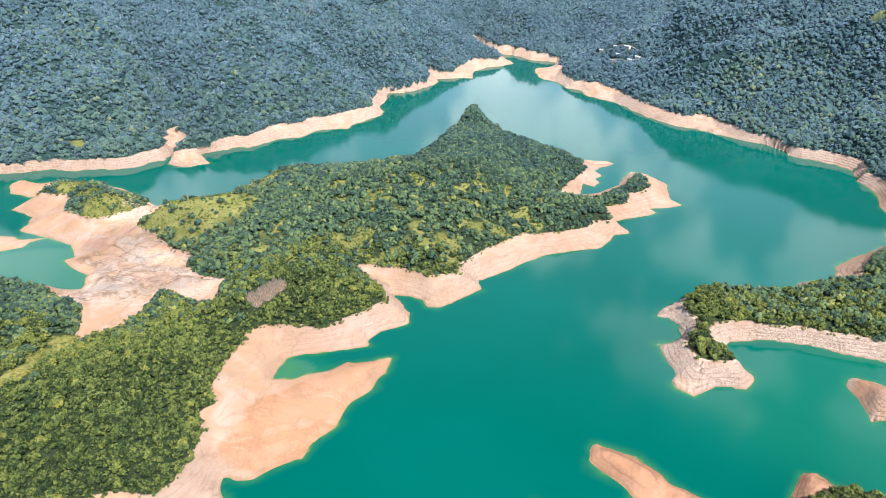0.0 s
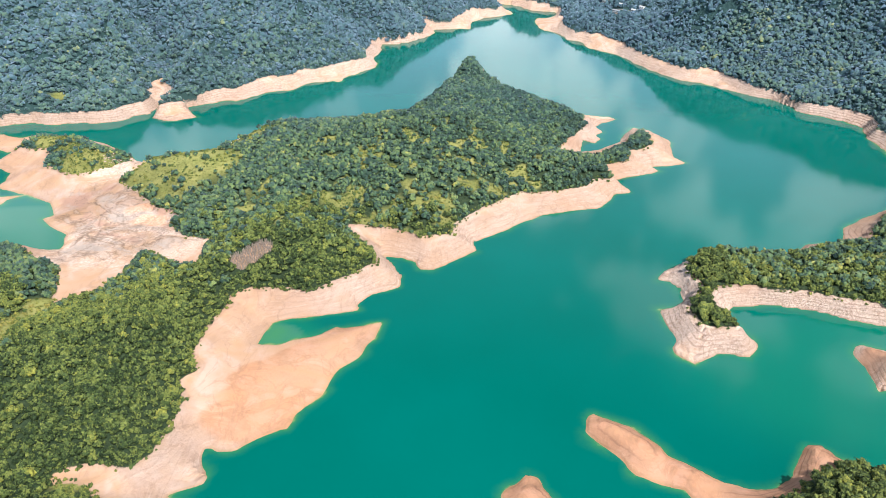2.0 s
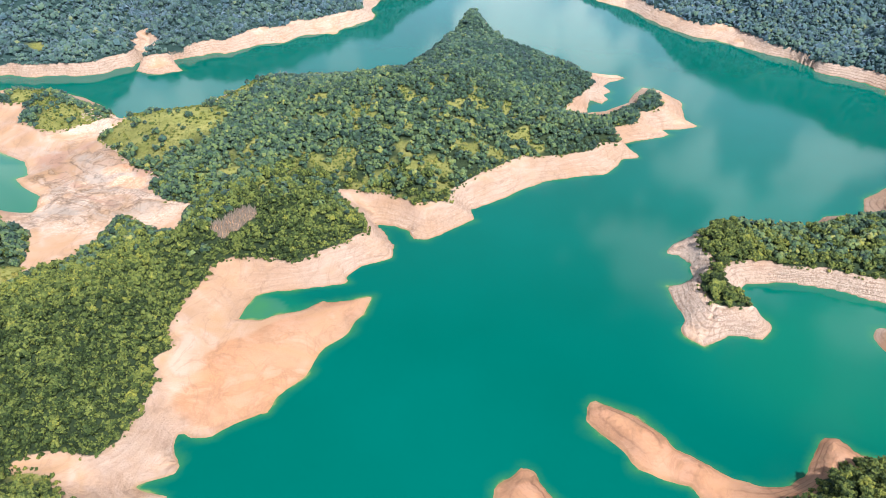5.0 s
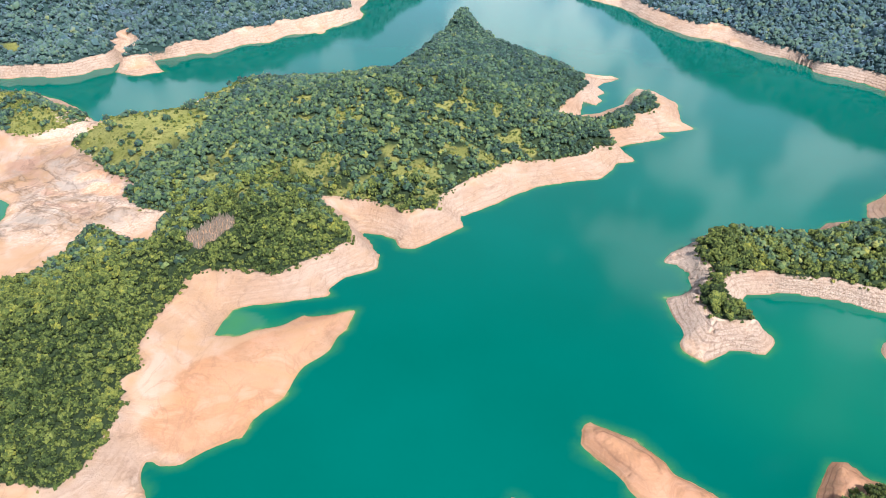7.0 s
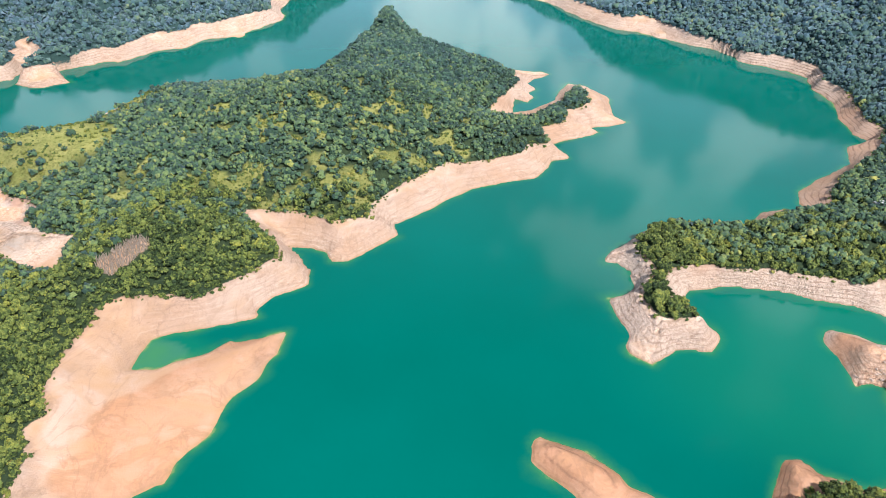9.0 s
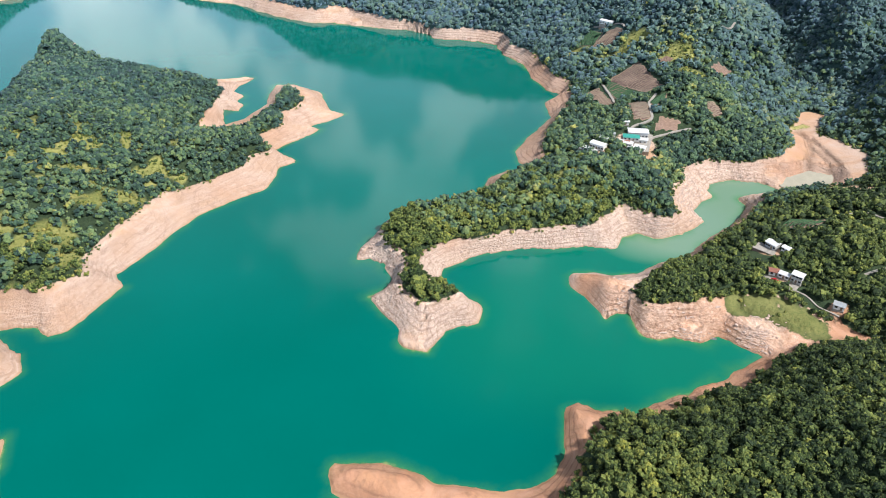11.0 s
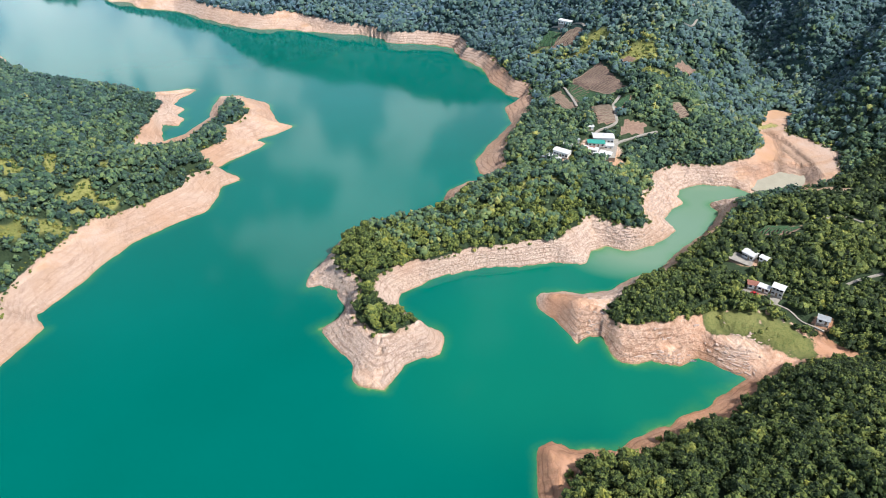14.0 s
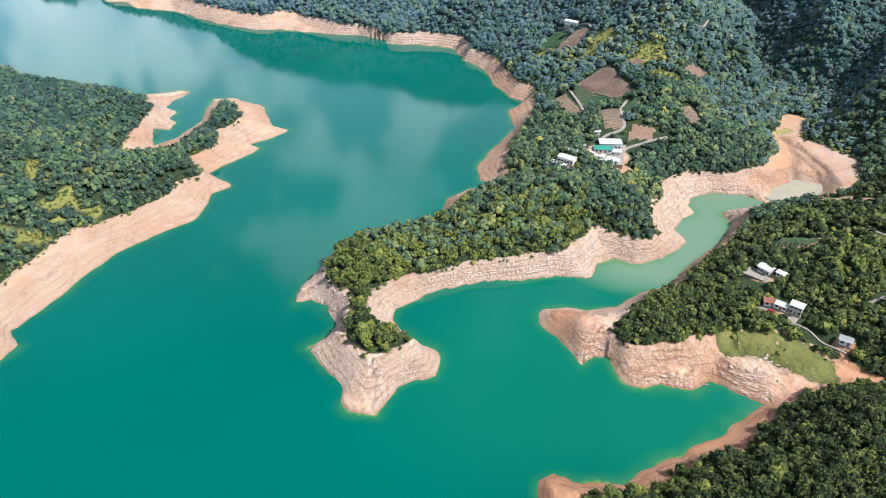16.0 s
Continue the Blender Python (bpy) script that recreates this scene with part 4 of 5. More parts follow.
def leaf_sprays(rng, x, y, z, radius, count, size):
    """Sprays of leaves over tree crowns: single tilted blades, thicker on the lobes than between them."""
    n = len(x)
    level = 1 - 1.35 * ((np.arange(count)[None] + rng.rand(n, count)) / count)
    ang = 6.283 * rng.rand(n, count)
    lobe = 1 + 0.2 * np.sin(3 * ang + 6.283 * rng.rand(n, 1)) + 0.14 * np.sin(5 * ang + 6 * level + 6.283 * rng.rand(n, 1))
    way = np.stack([np.cos(ang) * np.sqrt(1 - level ** 2 * 0.98), np.sin(ang) * np.sqrt(1 - level ** 2 * 0.98), level], -1)
    r = radius[:, None, None] * (0.72 + 0.34 * rng.rand(n, count, 1)) * lobe[..., None]
    mid = np.stack([x, y, z + 0.75 * radius], -1)[:, None] + way * r * np.array([0.95, 0.95, 0.85])
    face = way * 0.75 + rng.randn(n, count, 3) * 0.5 + np.array([0, 0, 0.2])
    face /= np.linalg.norm(face, axis=-1, keepdims=True)
    a = np.cross(face, rng.randn(n, count, 3))
    a /= np.linalg.norm(a, axis=-1, keepdims=True)
    b = np.cross(face, a)
    s = radius[:, None, None] * size * (0.6 + 0.8 * rng.rand(n, count, 1))
    q = rng.rand(n, count, 1)
    v = np.stack([mid + s * a, mid - s * (0.5 + 0.3 * q) * a + s * 0.9 * b, mid - s * (0.7 - 0.3 * q) * a - s * 0.85 * b], 2)
    f = np.arange(n * count * 3).reshape(-1, 3)
    return v.reshape(-1, 3), f


def stuff_mesh(name, rng, x, y, z, r, count, leaves, size, fine, material, kin):
    """Many crowns in one mesh: an uneven core with inner shade painted in, leafy tufts over it, and sprays of single
    leaves round them, toned as sunlit.
    """
    base, tri = (DOME_V, DOME_F) if fine else (PEAK_V, PEAK_F)
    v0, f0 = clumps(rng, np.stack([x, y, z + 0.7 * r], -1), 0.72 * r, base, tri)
    v1, f1 = tufts(rng, x, y, z, r, count)
    v2, f2 = leaf_sprays(rng, x, y, z, r, leaves, size)
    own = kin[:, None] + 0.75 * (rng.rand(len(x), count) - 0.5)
    # tone paints light: cores darkened as shaded, outer sprays lightened as sunlit
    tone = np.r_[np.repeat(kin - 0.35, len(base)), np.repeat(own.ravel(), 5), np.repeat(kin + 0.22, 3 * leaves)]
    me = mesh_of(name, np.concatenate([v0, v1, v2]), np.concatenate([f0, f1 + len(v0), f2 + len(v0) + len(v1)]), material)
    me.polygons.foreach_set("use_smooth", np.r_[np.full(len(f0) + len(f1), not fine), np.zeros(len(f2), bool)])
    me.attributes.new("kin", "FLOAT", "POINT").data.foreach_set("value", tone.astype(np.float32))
    return me


IN_VIEW = [(-660, 600), (-640, 960), (-570, 1170), (-340, 1190), (-210, 1310), (-70, 1720), (220, 1630), (430, 1510), (530, 1210), (690, 1200), (820, 760), (820, 300)]    # far slopes that lie within the camera's view


def stand(name, label, box, near, far, gap, count, leaves, size, seed, fine, hue, mixed, leaf=None, in_view=None, isle=None):
    """A wood over a stretch of the plan, between two distances from a point under the camera's path."""
    rng = np.random.RandomState(seed)
    x, y = scatter(rng, *box, gap)
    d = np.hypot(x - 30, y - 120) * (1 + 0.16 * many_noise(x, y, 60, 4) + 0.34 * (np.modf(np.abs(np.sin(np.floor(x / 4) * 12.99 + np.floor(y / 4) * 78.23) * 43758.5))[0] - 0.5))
    seen = (d >= near) & (d < far) & (x > -0.86 * y - 60)    # drops trees left of the camera's view
    if in_view is not None:
        seen &= off_lines(x, y, [IN_VIEW])[1] == in_view
    if isle is not None:
        seen &= off_lines(x, y, WOODS[:2])[1] == isle
    x, y = x[seen], y[seen]
    keep = may_stand(rng, x, y) & ~in_lone(x, y)
    x, y = x[keep], y[keep]
    tall = 0.6 + 0.72 * rng.rand(len(x)) ** 1.5 + 0.28 * many_noise(x, y, 30, 3)
    tall *= np.clip(0.66 + sample(PW, x, y) / 18, 0.66, 1.0)
    r = gap * (0.74 if fine else 0.8 if leaves else 0.9) * tall
    lift = (gap if leaves else 0.5 * gap) * np.clip(0.55 * many_noise(x + 5, y - 8, 13, 3) + 0.25 * rng.rand(len(x)), 0, 0.7) * np.clip(sample(PW, x, y) / 10 - 0.2, 0, 1)      # some trees outgrow the rest
    pale = 0.35 * blob(x, y, [(515, 575, 40, 45), (480, 640, 30, 40), (382, 436, 22, 18), (170, 392, 12, 22)])    # young growth and bamboo
    deep = 0.14 * (ease(x, 150, 260) * (1 - ease(y, 350, 420)) - blob(x, y, [(190, 260, 40, 30), (185, 430, 60, 60)]))      # shade on the near eastern hills, put into the leaf tone
    kin = np.clip(hue + mixed * rng.randn(len(x)) - deep + pale + 0.45 * (rng.rand(len(x)) < 0.02), 0, 1.15)
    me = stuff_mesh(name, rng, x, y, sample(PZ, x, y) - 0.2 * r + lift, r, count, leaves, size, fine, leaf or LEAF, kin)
    return tagged(new(name, me), label, "woods", kind="stuff")


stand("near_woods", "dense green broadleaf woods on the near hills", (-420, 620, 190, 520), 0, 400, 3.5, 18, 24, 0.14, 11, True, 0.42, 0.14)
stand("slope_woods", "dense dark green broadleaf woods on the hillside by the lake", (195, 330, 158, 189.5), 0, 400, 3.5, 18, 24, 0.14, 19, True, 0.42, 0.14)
stand("peninsula_woods", "dense green broadleaf woods on the hilly peninsula", (-480, 330, 250, 1000), 400, 590, 3.4, 7, 6, 0.22, 12, False, 0.32, 0.15, HAZE_LEAF, None, True)
stand("ridge_woods", "green broadleaf woods along the peninsula's ridge, tinted for haze", (-480, 330, 250, 1000), 590, 2000, 3.4, 7, 6, 0.22, 22, False, 0.27, 0.18, RIDGE_HAZE, None, True)
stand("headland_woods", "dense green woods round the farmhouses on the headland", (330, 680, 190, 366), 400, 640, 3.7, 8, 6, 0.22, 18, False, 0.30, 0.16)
stand("east_woods", "dense green woods round the farms above the cove", (190, 680, 366, 760), 400, 640, 3.7, 8, 6, 0.22, 15, False, 0.38, 0.16, HAZE_LEAF, None, False)
stand("mid_woods", "green woods on the slopes above the lake, tinted bluish for haze", (-660, 900, 200, 1000), 640, 870, 3.8, 5, 0, 0.2, 13, False, 0.40, 0.16, MID_HAZE, None, False)
stand("far_woods", "woods on the far mountain slopes, coloured blue-green for haze", (-860, 1000, 300, 1700), 870, 1700, 3.6, 2, 0, 0.2, 14, False, 0.36, 0.12, FAR_HAZE, True, False)
stand("hill_woods", "woods on the crests behind the lake, coloured blue-green for haze", (-860, 1000, 500, 1700), 870, 1700, 12.0, 3, 0, 0.3, 16, False, 0.42, 0.13, FAR_HAZE, False)


def scrub():
    """Low bushes scattered over the meadows, and along the edge of the woods."""
    rng = np.random.RandomState(21)
    x, y = scatter(rng, -480, 560, 200, 700, 2.6)
    w = sample(PW, x, y)
    edge = (w > -1.2) & (w < 4.0) & (rng.rand(len(x)) < 0.6)
    thick = 0.16 + 0.34 * blob(x, y, [(-30, 570, 190, 120)]) + 0.5 * blob(x, y, [(-345, 625, 70, 50)]) + 0.45 * blob(x, y, [(-252, 350, 18, 56)]) + 0.3 * blob(x, y, [(515, 575, 40, 45)])
    open_land = (w > 0.5) & (grassy(x, y) > 0.4) & (rng.rand(len(x)) < thick + 0.5 * ease(many_noise(x, y, 18, 3), 0.05, 0.35))
    keep = (edge | open_land) & (blob(x, y, CLEARINGS) < 0.5) & (off_roads(x, y) > 2.5) & ~in_fields(x, y, 0.5) & (np.hypot(x - 30, y - 120) < 720)
    keep &= ~((np.maximum(strip(x, y, 7), blob(x, y, [(372, 262, 45, 14)])) > 0.3) & (rng.rand(len(x)) < 0.9))
    x, y = x[keep], y[keep]
    r = 0.7 + 0.9 * rng.rand(len(x)) ** 2
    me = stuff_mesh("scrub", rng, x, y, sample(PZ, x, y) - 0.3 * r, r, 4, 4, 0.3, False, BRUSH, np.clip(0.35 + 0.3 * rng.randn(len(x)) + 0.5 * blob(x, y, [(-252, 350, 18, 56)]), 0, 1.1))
    tagged(new("scrub", me), "low yellow-green bushes in the meadows and along the woods", "bushes", kind="stuff")


scrub()


# ---- trees that stand singly on the nearest hill and on the promontory ----
def part(name, bm, material, parent, label=""):
    """Links a bmesh as one mesh object under a thing or a part."""
    me = bpy.data.meshes.new(name)
    bm.to_mesh(me)
    bm.free()
    me.materials.append(material)
    ob = new(name, me)
    ob.parent = parent
    return tagged(ob, label) if label else ob


def tube(bm, path, radii, sides=6):
    """A tapered tube along a path."""
    rings = []
    for i, (p, r) in enumerate(zip(path, radii)):
        p = Vector(p)
        way = (Vector(path[min(i + 1, len(path) - 1)]) - Vector(path[max(i - 1, 0)])).normalized()
        a = way.orthogonal().normalized()
        b = way.cross(a)
        rings.append([bm.verts.new(p + r * (math.cos(q) * a + math.sin(q) * b)) for q in (6.2832 * k / sides for k in range(sides))])
    for lo, hi in zip(rings[:-1], rings[1:]):
        for k in range(sides):
            bm.faces.new((lo[k], lo[(k + 1) % sides], hi[(k + 1) % sides], hi[k]))
    bm.faces.new(rings[-1])


def tree(seed, kin, label):
    """A broadleaf tree about six metres tall: trunk with limbs, and a crown of leaf clumps."""
    rng = np.random.RandomState(seed)
    root = tagged(new("tree"), label, "tree", "trees on the lakeside hills")
    bm = bmesh.new()
    lean = (rng.rand(2) - 0.5) * 0.8
    fork = (lean[0], lean[1], 2.4)
    tube(bm, [(0, 0, -0.6), (lean[0] * 0.4, lean[1] * 0.4, 1.1), fork, (lean[0] * 1.4, lean[1] * 1.4, 4.2)], [0.24, 0.17, 0.14, 0.05])
    for k in range(4):
        q = k * 1.6 + rng.rand()
        tube(bm, [fork, (fork[0] + 0.8 * math.cos(q), fork[1] + 0.8 * math.sin(q), 3.2), (fork[0] + 1.7 * math.cos(q), fork[1] + 1.7 * math.sin(q), 3.9)], [0.10, 0.07, 0.03], 5)
    part("trunk", bm, BARK, root)
    zero = np.zeros(1)
    wide = 2.7 + 0.5 * rng.rand()
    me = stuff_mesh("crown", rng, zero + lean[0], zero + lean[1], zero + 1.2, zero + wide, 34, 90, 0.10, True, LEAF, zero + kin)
    crown = new("crown", me)
    crown.parent = root
    return root


def lone_trees():
    rng = np.random.RandomState(31)
    kinds = [(0.06, "broadleaf tree with a dense dark green crown"), (0.22, "broadleaf tree with a full mid green crown"), (0.34, "broadleaf tree with a fresh green crown"), (0.14, "broadleaf tree with a deep green uneven crown"),
             (0.45, "broadleaf tree with a light green crown"), (0.28, "leafy green tree crowded among its neighbours"), (0.72, "young tree with a yellow-green crown")]
    models = [tree(100 + i, kin, label) for i, (kin, label) in enumerate(kinds)]
    used = [False] * len(models)
    for box in LONE:
        x, y = scatter(rng, *box, 4.4)
        keep = may_stand(rng, x, y)
        for px, py in zip(x[keep], y[keep]):
            pz = float(sample(PZ, np.array([px]), np.array([py]))[0])
            pw = float(sample(PW, np.array([px]), np.array([py]))[0])
            size = (0.66 + 0.6 * rng.rand()) * min(1.0, 0.7 + pw / 20)
            which = rng.choice(len(models), p=[0.18, 0.19, 0.19, 0.16, 0.11, 0.14, 0.03])
            if math.hypot(px - 172, py - 386) < 12 or (px < 205 and py < 300 and rng.rand() < 0.5):
                which = int(rng.choice([2, 4, 6]))       # sunny young growth on the tips
            turn = 360 * rng.rand()
            if not used[which]:
                used[which], ob = True, models[which]
                ob.scale = (size,) * 3
                ob.matrix_basis = pose(px, py, pz, 0, 0, turn) @ Matrix.Diagonal((size, size, size, 1))
            else:
                ob = copy_thing(models[which], pose(px, py, pz, 0, 0, turn))
                ob.scale = (size,) * 3


lone_trees()


# ---- farms ----
def box(bm, x0, x1, y0, y1, z0, z1, bevel=0.0):
    m = Matrix.Translation(((x0 + x1) / 2, (y0 + y1) / 2, (z0 + z1) / 2)) @ Matrix.Diagonal((x1 - x0, y1 - y0, z1 - z0, 1))
    made = bmesh.ops.create_cube(bm, size=1, matrix=m)
    if bevel:
        edges = list({e for v in made["verts"] for e in v.link_edges})
        bmesh.ops.bevel(bm, geom=edges, offset=bevel, segments=1, affect="EDGES")


def height(x, y):
    return float(sample(PZ, np.array([x], float), np.array([y], float))[0])


def house(name, a, b, depth, tall, label, roof=None, wall=None, rise=0.6, windows=3, storeys=1, group=""):
    """A farm building with its long front from a to b in the plan: plinth, walls, low gable roof, windows and a door."""
    roof, wall = roof or WHITE, wall or PAINT
    (ax, ay), (bx, by) = a, b
    long = math.hypot(bx - ax, by - ay)
    mx, my = (ax + bx) / 2, (ay + by) / 2
    spots = [height(mx + u, my + v) for u in (-4, 0, 4) for v in (-4, 0, 4)]
    z = sum(spots) / 9 + 0.5
    root = tagged(new(name), label, "house", group)
    root.matrix_basis = pose(mx, my, z, 0, 0, math.degrees(math.atan2(by - ay, bx - ax)))
    l, d = long / 2, depth / 2
    bm = bmesh.new()
    box(bm, -l - 0.25, l + 0.25, -d - 0.25, d + 0.25, -3.0, 0.0, 0.05)
    part("plinth", bm, CONCRETE, root, "pale concrete plinth")
    bm = bmesh.new()
    box(bm, -l, l, -d, d, 0.0, tall)
    for s in (-1, 1):                                # gable ends
        v = [bm.verts.new(p) for p in ((s * l, -d, tall), (s * l, d, tall), (s * l, 0, tall + rise))]
        bm.faces.new(v if s > 0 else v[::-1])
    part("wall", bm, wall, root)
    bm = bmesh.new()
    e, t = 0.55, 0.14
    run = rise / d
    for s in (-1, 1):
        pts = [(-l - e, 0, tall + rise), (l + e, 0, tall + rise), (l + e, s * (d + e), tall - run * e), (-l - e, s * (d + e), tall - run * e)]
        low = [bm.verts.new((x, y, q + 0.02)) for x, y, q in pts]
        top = [bm.verts.new((x, y, q + 0.02 + t)) for x, y, q in pts]
        for face in ([top[0], top[1], top[2], top[3]], low[::-1], *([low[i], low[(i + 1) % 4], top[(i + 1) % 4], top[i]] for i in range(4))):
            bm.faces.new(face)
        n = max(3, int(long / 1.2))
        for k in range(n + 1):                       # sheet seams
            x = -l - e + 0.04 + (2 * (l + e) - 0.08) * k / n
            seam = [bm.verts.new((x + u, y, q + 0.02 + t)) for u in (-0.05, 0.05) for y, q in ((0, tall + rise), (s * (d + e), tall - run * e))]
            up = [bm.verts.new(v.co + Vector((0, 0, 0.07))) for v in seam]
            bm.faces.new((up[0], up[1], up[3], up[2]))
            bm.faces.new((seam[0], seam[1], up[1], up[0]))
            bm.faces.new((seam[2], seam[3], up[3], up[2]))
    bmesh.ops.recalc_face_normals(bm, faces=bm.faces)
    part("roof", bm, roof, root, "ribbed sheet metal roof")
    floor_h = tall / storeys
    for s in (-1, 1):
        for st in range(storeys):
            for k in range(windows):
                x = -l + (k + 0.5) * 2 * l / windows
                if st == 0 and k == windows // 2 and s < 0:
                    bm = bmesh.new()
                    box(bm, x - 0.5, x + 0.5, s * d - 0.06, s * d + 0.06, 0.02, 2.05, 0.02)
                    part("door", bm, WOOD, root, "brown wooden door")
                    continue
                zb = st * floor_h + 0.95
                bm = bmesh.new()
                for x0, x1, z0, z1 in ((x - 0.75, x - 0.65, zb, zb + 1.2), (x + 0.65, x + 0.75, zb, zb + 1.2), (x - 0.65, x + 0.65, zb, zb + 0.1), (x - 0.65, x + 0.65, zb + 1.1, zb + 1.2)):
                    box(bm, x0, x1, s * d - 0.07, s * d + 0.07, z0, z1)
                frame_ob = part("window", bm, GREYTIN, root, "grey window frame")
                bm = bmesh.new()
                box(bm, x - 0.65, x + 0.65, s * d - 0.03, s * d + 0.03, zb + 0.1, zb + 1.1)
                part("pane", bm, GLASS, frame_ob, "dark glass")
    return root


def yard(name, corners, label, material=None, down=4.0):
    """A level paved yard held by a low wall, with a kerb."""
    material = material or CONCRETE
    z = max(height(x, y) for x, y in corners) * 0.6 + min(height(x, y) for x, y in corners) * 0.4 + 0.35
    root = tagged(new(name), label, "yard")
    for part_name, top, low, mat, grow in (("paving", z, z - 0.2, material, 1.0), ("retaining_wall", z - 0.2, z - down, BRICK, 0.995)):
        bm = bmesh.new()
        cx, cy = sum(p[0] for p in corners) / len(corners), sum(p[1] for p in corners) / len(corners)
        ring = [(cx + (x - cx) * grow, cy + (y - cy) * grow) for x, y in corners]
        base = [bm.verts.new((x, y, low)) for x, y in ring]
        face = bm.faces.new(base)
        up = bmesh.ops.extrude_face_region(bm, geom=[face])
        bmesh.ops.translate(bm, verts=[v for v in up["geom"] if isinstance(v, bmesh.types.BMVert)], vec=(0, 0, top - low))
        bmesh.ops.recalc_face_normals(bm, faces=bm.faces)
        part(part_name, bm, mat, root)
    return z


house("farmhouse", (366.5, 332), (367, 325.5), 5.0, 3.2, "white farmhouse with a white sheet roof on a walled yard", windows=4, wall=PLASTER)
house("annex", (368.5, 323), (369, 319), 3.4, 2.5, "low white annex beside a farmhouse on a walled yard", windows=2, rise=0.4)
yard("walled_yard", [(356, 335), (365, 336.5), (369, 318), (362, 316)], "concrete yard above a brown stone retaining wall", down=6.0)
house("two_storey_house", (352, 302.5), (354, 297.3), 4.6, 5.0, "two-storey grey house with a white roof among trees", windows=3, storeys=2, wall=PLASTER, rise=0.4)
house("long_shed", (348.5, 308), (350.3, 303), 3.4, 2.7, "long low shed with a white sheet roof", windows=3, rise=0.3)
house("rust_roofed_shed", (345.5, 312.7), (348.8, 309), 3.8, 2.5, "low shed with a rusty red roof", roof=RUST, windows=2, rise=0.3)
yard("farm_yard", [(339, 312), (346, 315), (353, 297), (344, 294)], "pale concrete yard in front of farm sheds")
house("grey_roofed_house", (354, 276.7), (356.5, 272.2), 4.0, 2.6, "small house with a grey sheet roof among trees", roof=GREYTIN, windows=2)
house("lodge", (387, 482), (399, 474), 8.0, 4.2, "large white-roofed building in a hamlet among fields", windows=6)
house("teal_roofed_hall", (378, 477), (387, 470), 6.0, 2.6, "low hall with a flat teal sheet roof", roof=TEAL, windows=4, rise=0.15)
house("barn", (351, 480), (355.3, 470), 5.6, 3.6, "long white-roofed barn at the edge of a hamlet", windows=5)
house("lean_to", (345, 480), (347.5, 470), 3.2, 2.6, "low pale shed beside a barn", windows=2, rise=0.2)
house("workshop", (369, 471), (374.5, 463), 4.5, 3.0, "white-roofed workshop in a hamlet", windows=3, rise=0.3)
house("store_house", (370, 462), (375, 455), 4.5, 3.0, "white-roofed store house at the foot of a hamlet", windows=3, rise=0.3)
house("pump_house", (377.5, 463), (381.5, 456.5), 4.2, 3.0, "white-roofed shed at the foot of a hamlet", windows=2, rise=0.3)
house("garden_shed", (361, 483), (365, 479), 3.0, 2.5, "small white shed in a hamlet", windows=1, rise=0.3)
house("guest_house", (387, 470.5), (392, 466), 4.0, 3.4, "small white house in a hamlet", windows=2, rise=0.4)
yard("hamlet_yard", [(364, 479), (374, 488), (397, 486), (405, 474), (382, 453), (365, 462)], "pale concrete yard between white buildings")
house("pale_shed", (363, 484.5), (366.5, 481), 3.0, 2.4, "small pale shed at the edge of a hamlet", windows=1, rise=0.25)
house("tool_shed", (370, 484), (373.5, 481), 2.6, 2.3, "small grey-roofed shed in a hamlet", roof=GREYTIN, windows=1, rise=0.2)
house("brown_roofed_hall", (366, 472), (374, 466), 3.6, 2.6, "low hall with a dull rusty roof in a hamlet", roof=RUST, windows=3, rise=0.25)
house("roadside_hut", (391.5, 494), (395.5, 491.5), 2.8, 2.4, "small white hut beside a farm road", windows=1, rise=0.25)
house("hen_house", (343, 482.5), (345, 478), 2.4, 2.0, "low wooden hen house beside a barn", roof=GREYTIN, wall=WOOD, windows=1, rise=0.2)
yard("barn_yard", [(341, 483), (347, 485), (352, 469), (346, 467)], "bare beige yard beside a long barn", material=STRAW, down=2.5)
house("hilltop_house", (509, 669), (514, 657), 6.0, 3.4, "long white-roofed house on a terraced slope", windows=5)
house("far_farmhouse", (274, 1183), (280, 1176), 5.0, 3.4, "far white-roofed farmhouse on a wooded slope", windows=5)
house("far_barn", (273, 1148), (280, 1140), 5.0, 3.2, "far long white-roofed barn on a wooded slope", windows=5)
house("far_shed", (258, 1171), (262, 1168), 5.0, 3.0, "far small white shed on a wooded slope", windows=2)
house("far_cottage", (259, 1195), (264, 1189), 4.5, 3.0, "far small white-roofed cottage on a wooded slope", windows=2)
house("far_long_shed", (248, 1163), (256, 1156), 4.5, 2.8, "far long pale shed on a wooded slope", windows=4, roof=GREYTIN)
house("far_store", (285, 1149), (290, 1143), 4.5, 3.0, "far white-roofed store beside a barn on a wooded slope", windows=2)
house("far_hut", (241, 1216), (245, 1211), 4.0, 2.6, "far small pale hut beside a bare track", windows=1)
house("far_hill_house", (418, 1173), (420, 1165), 5.0, 3.4, "far long white building high on a wooded hill", windows=6)


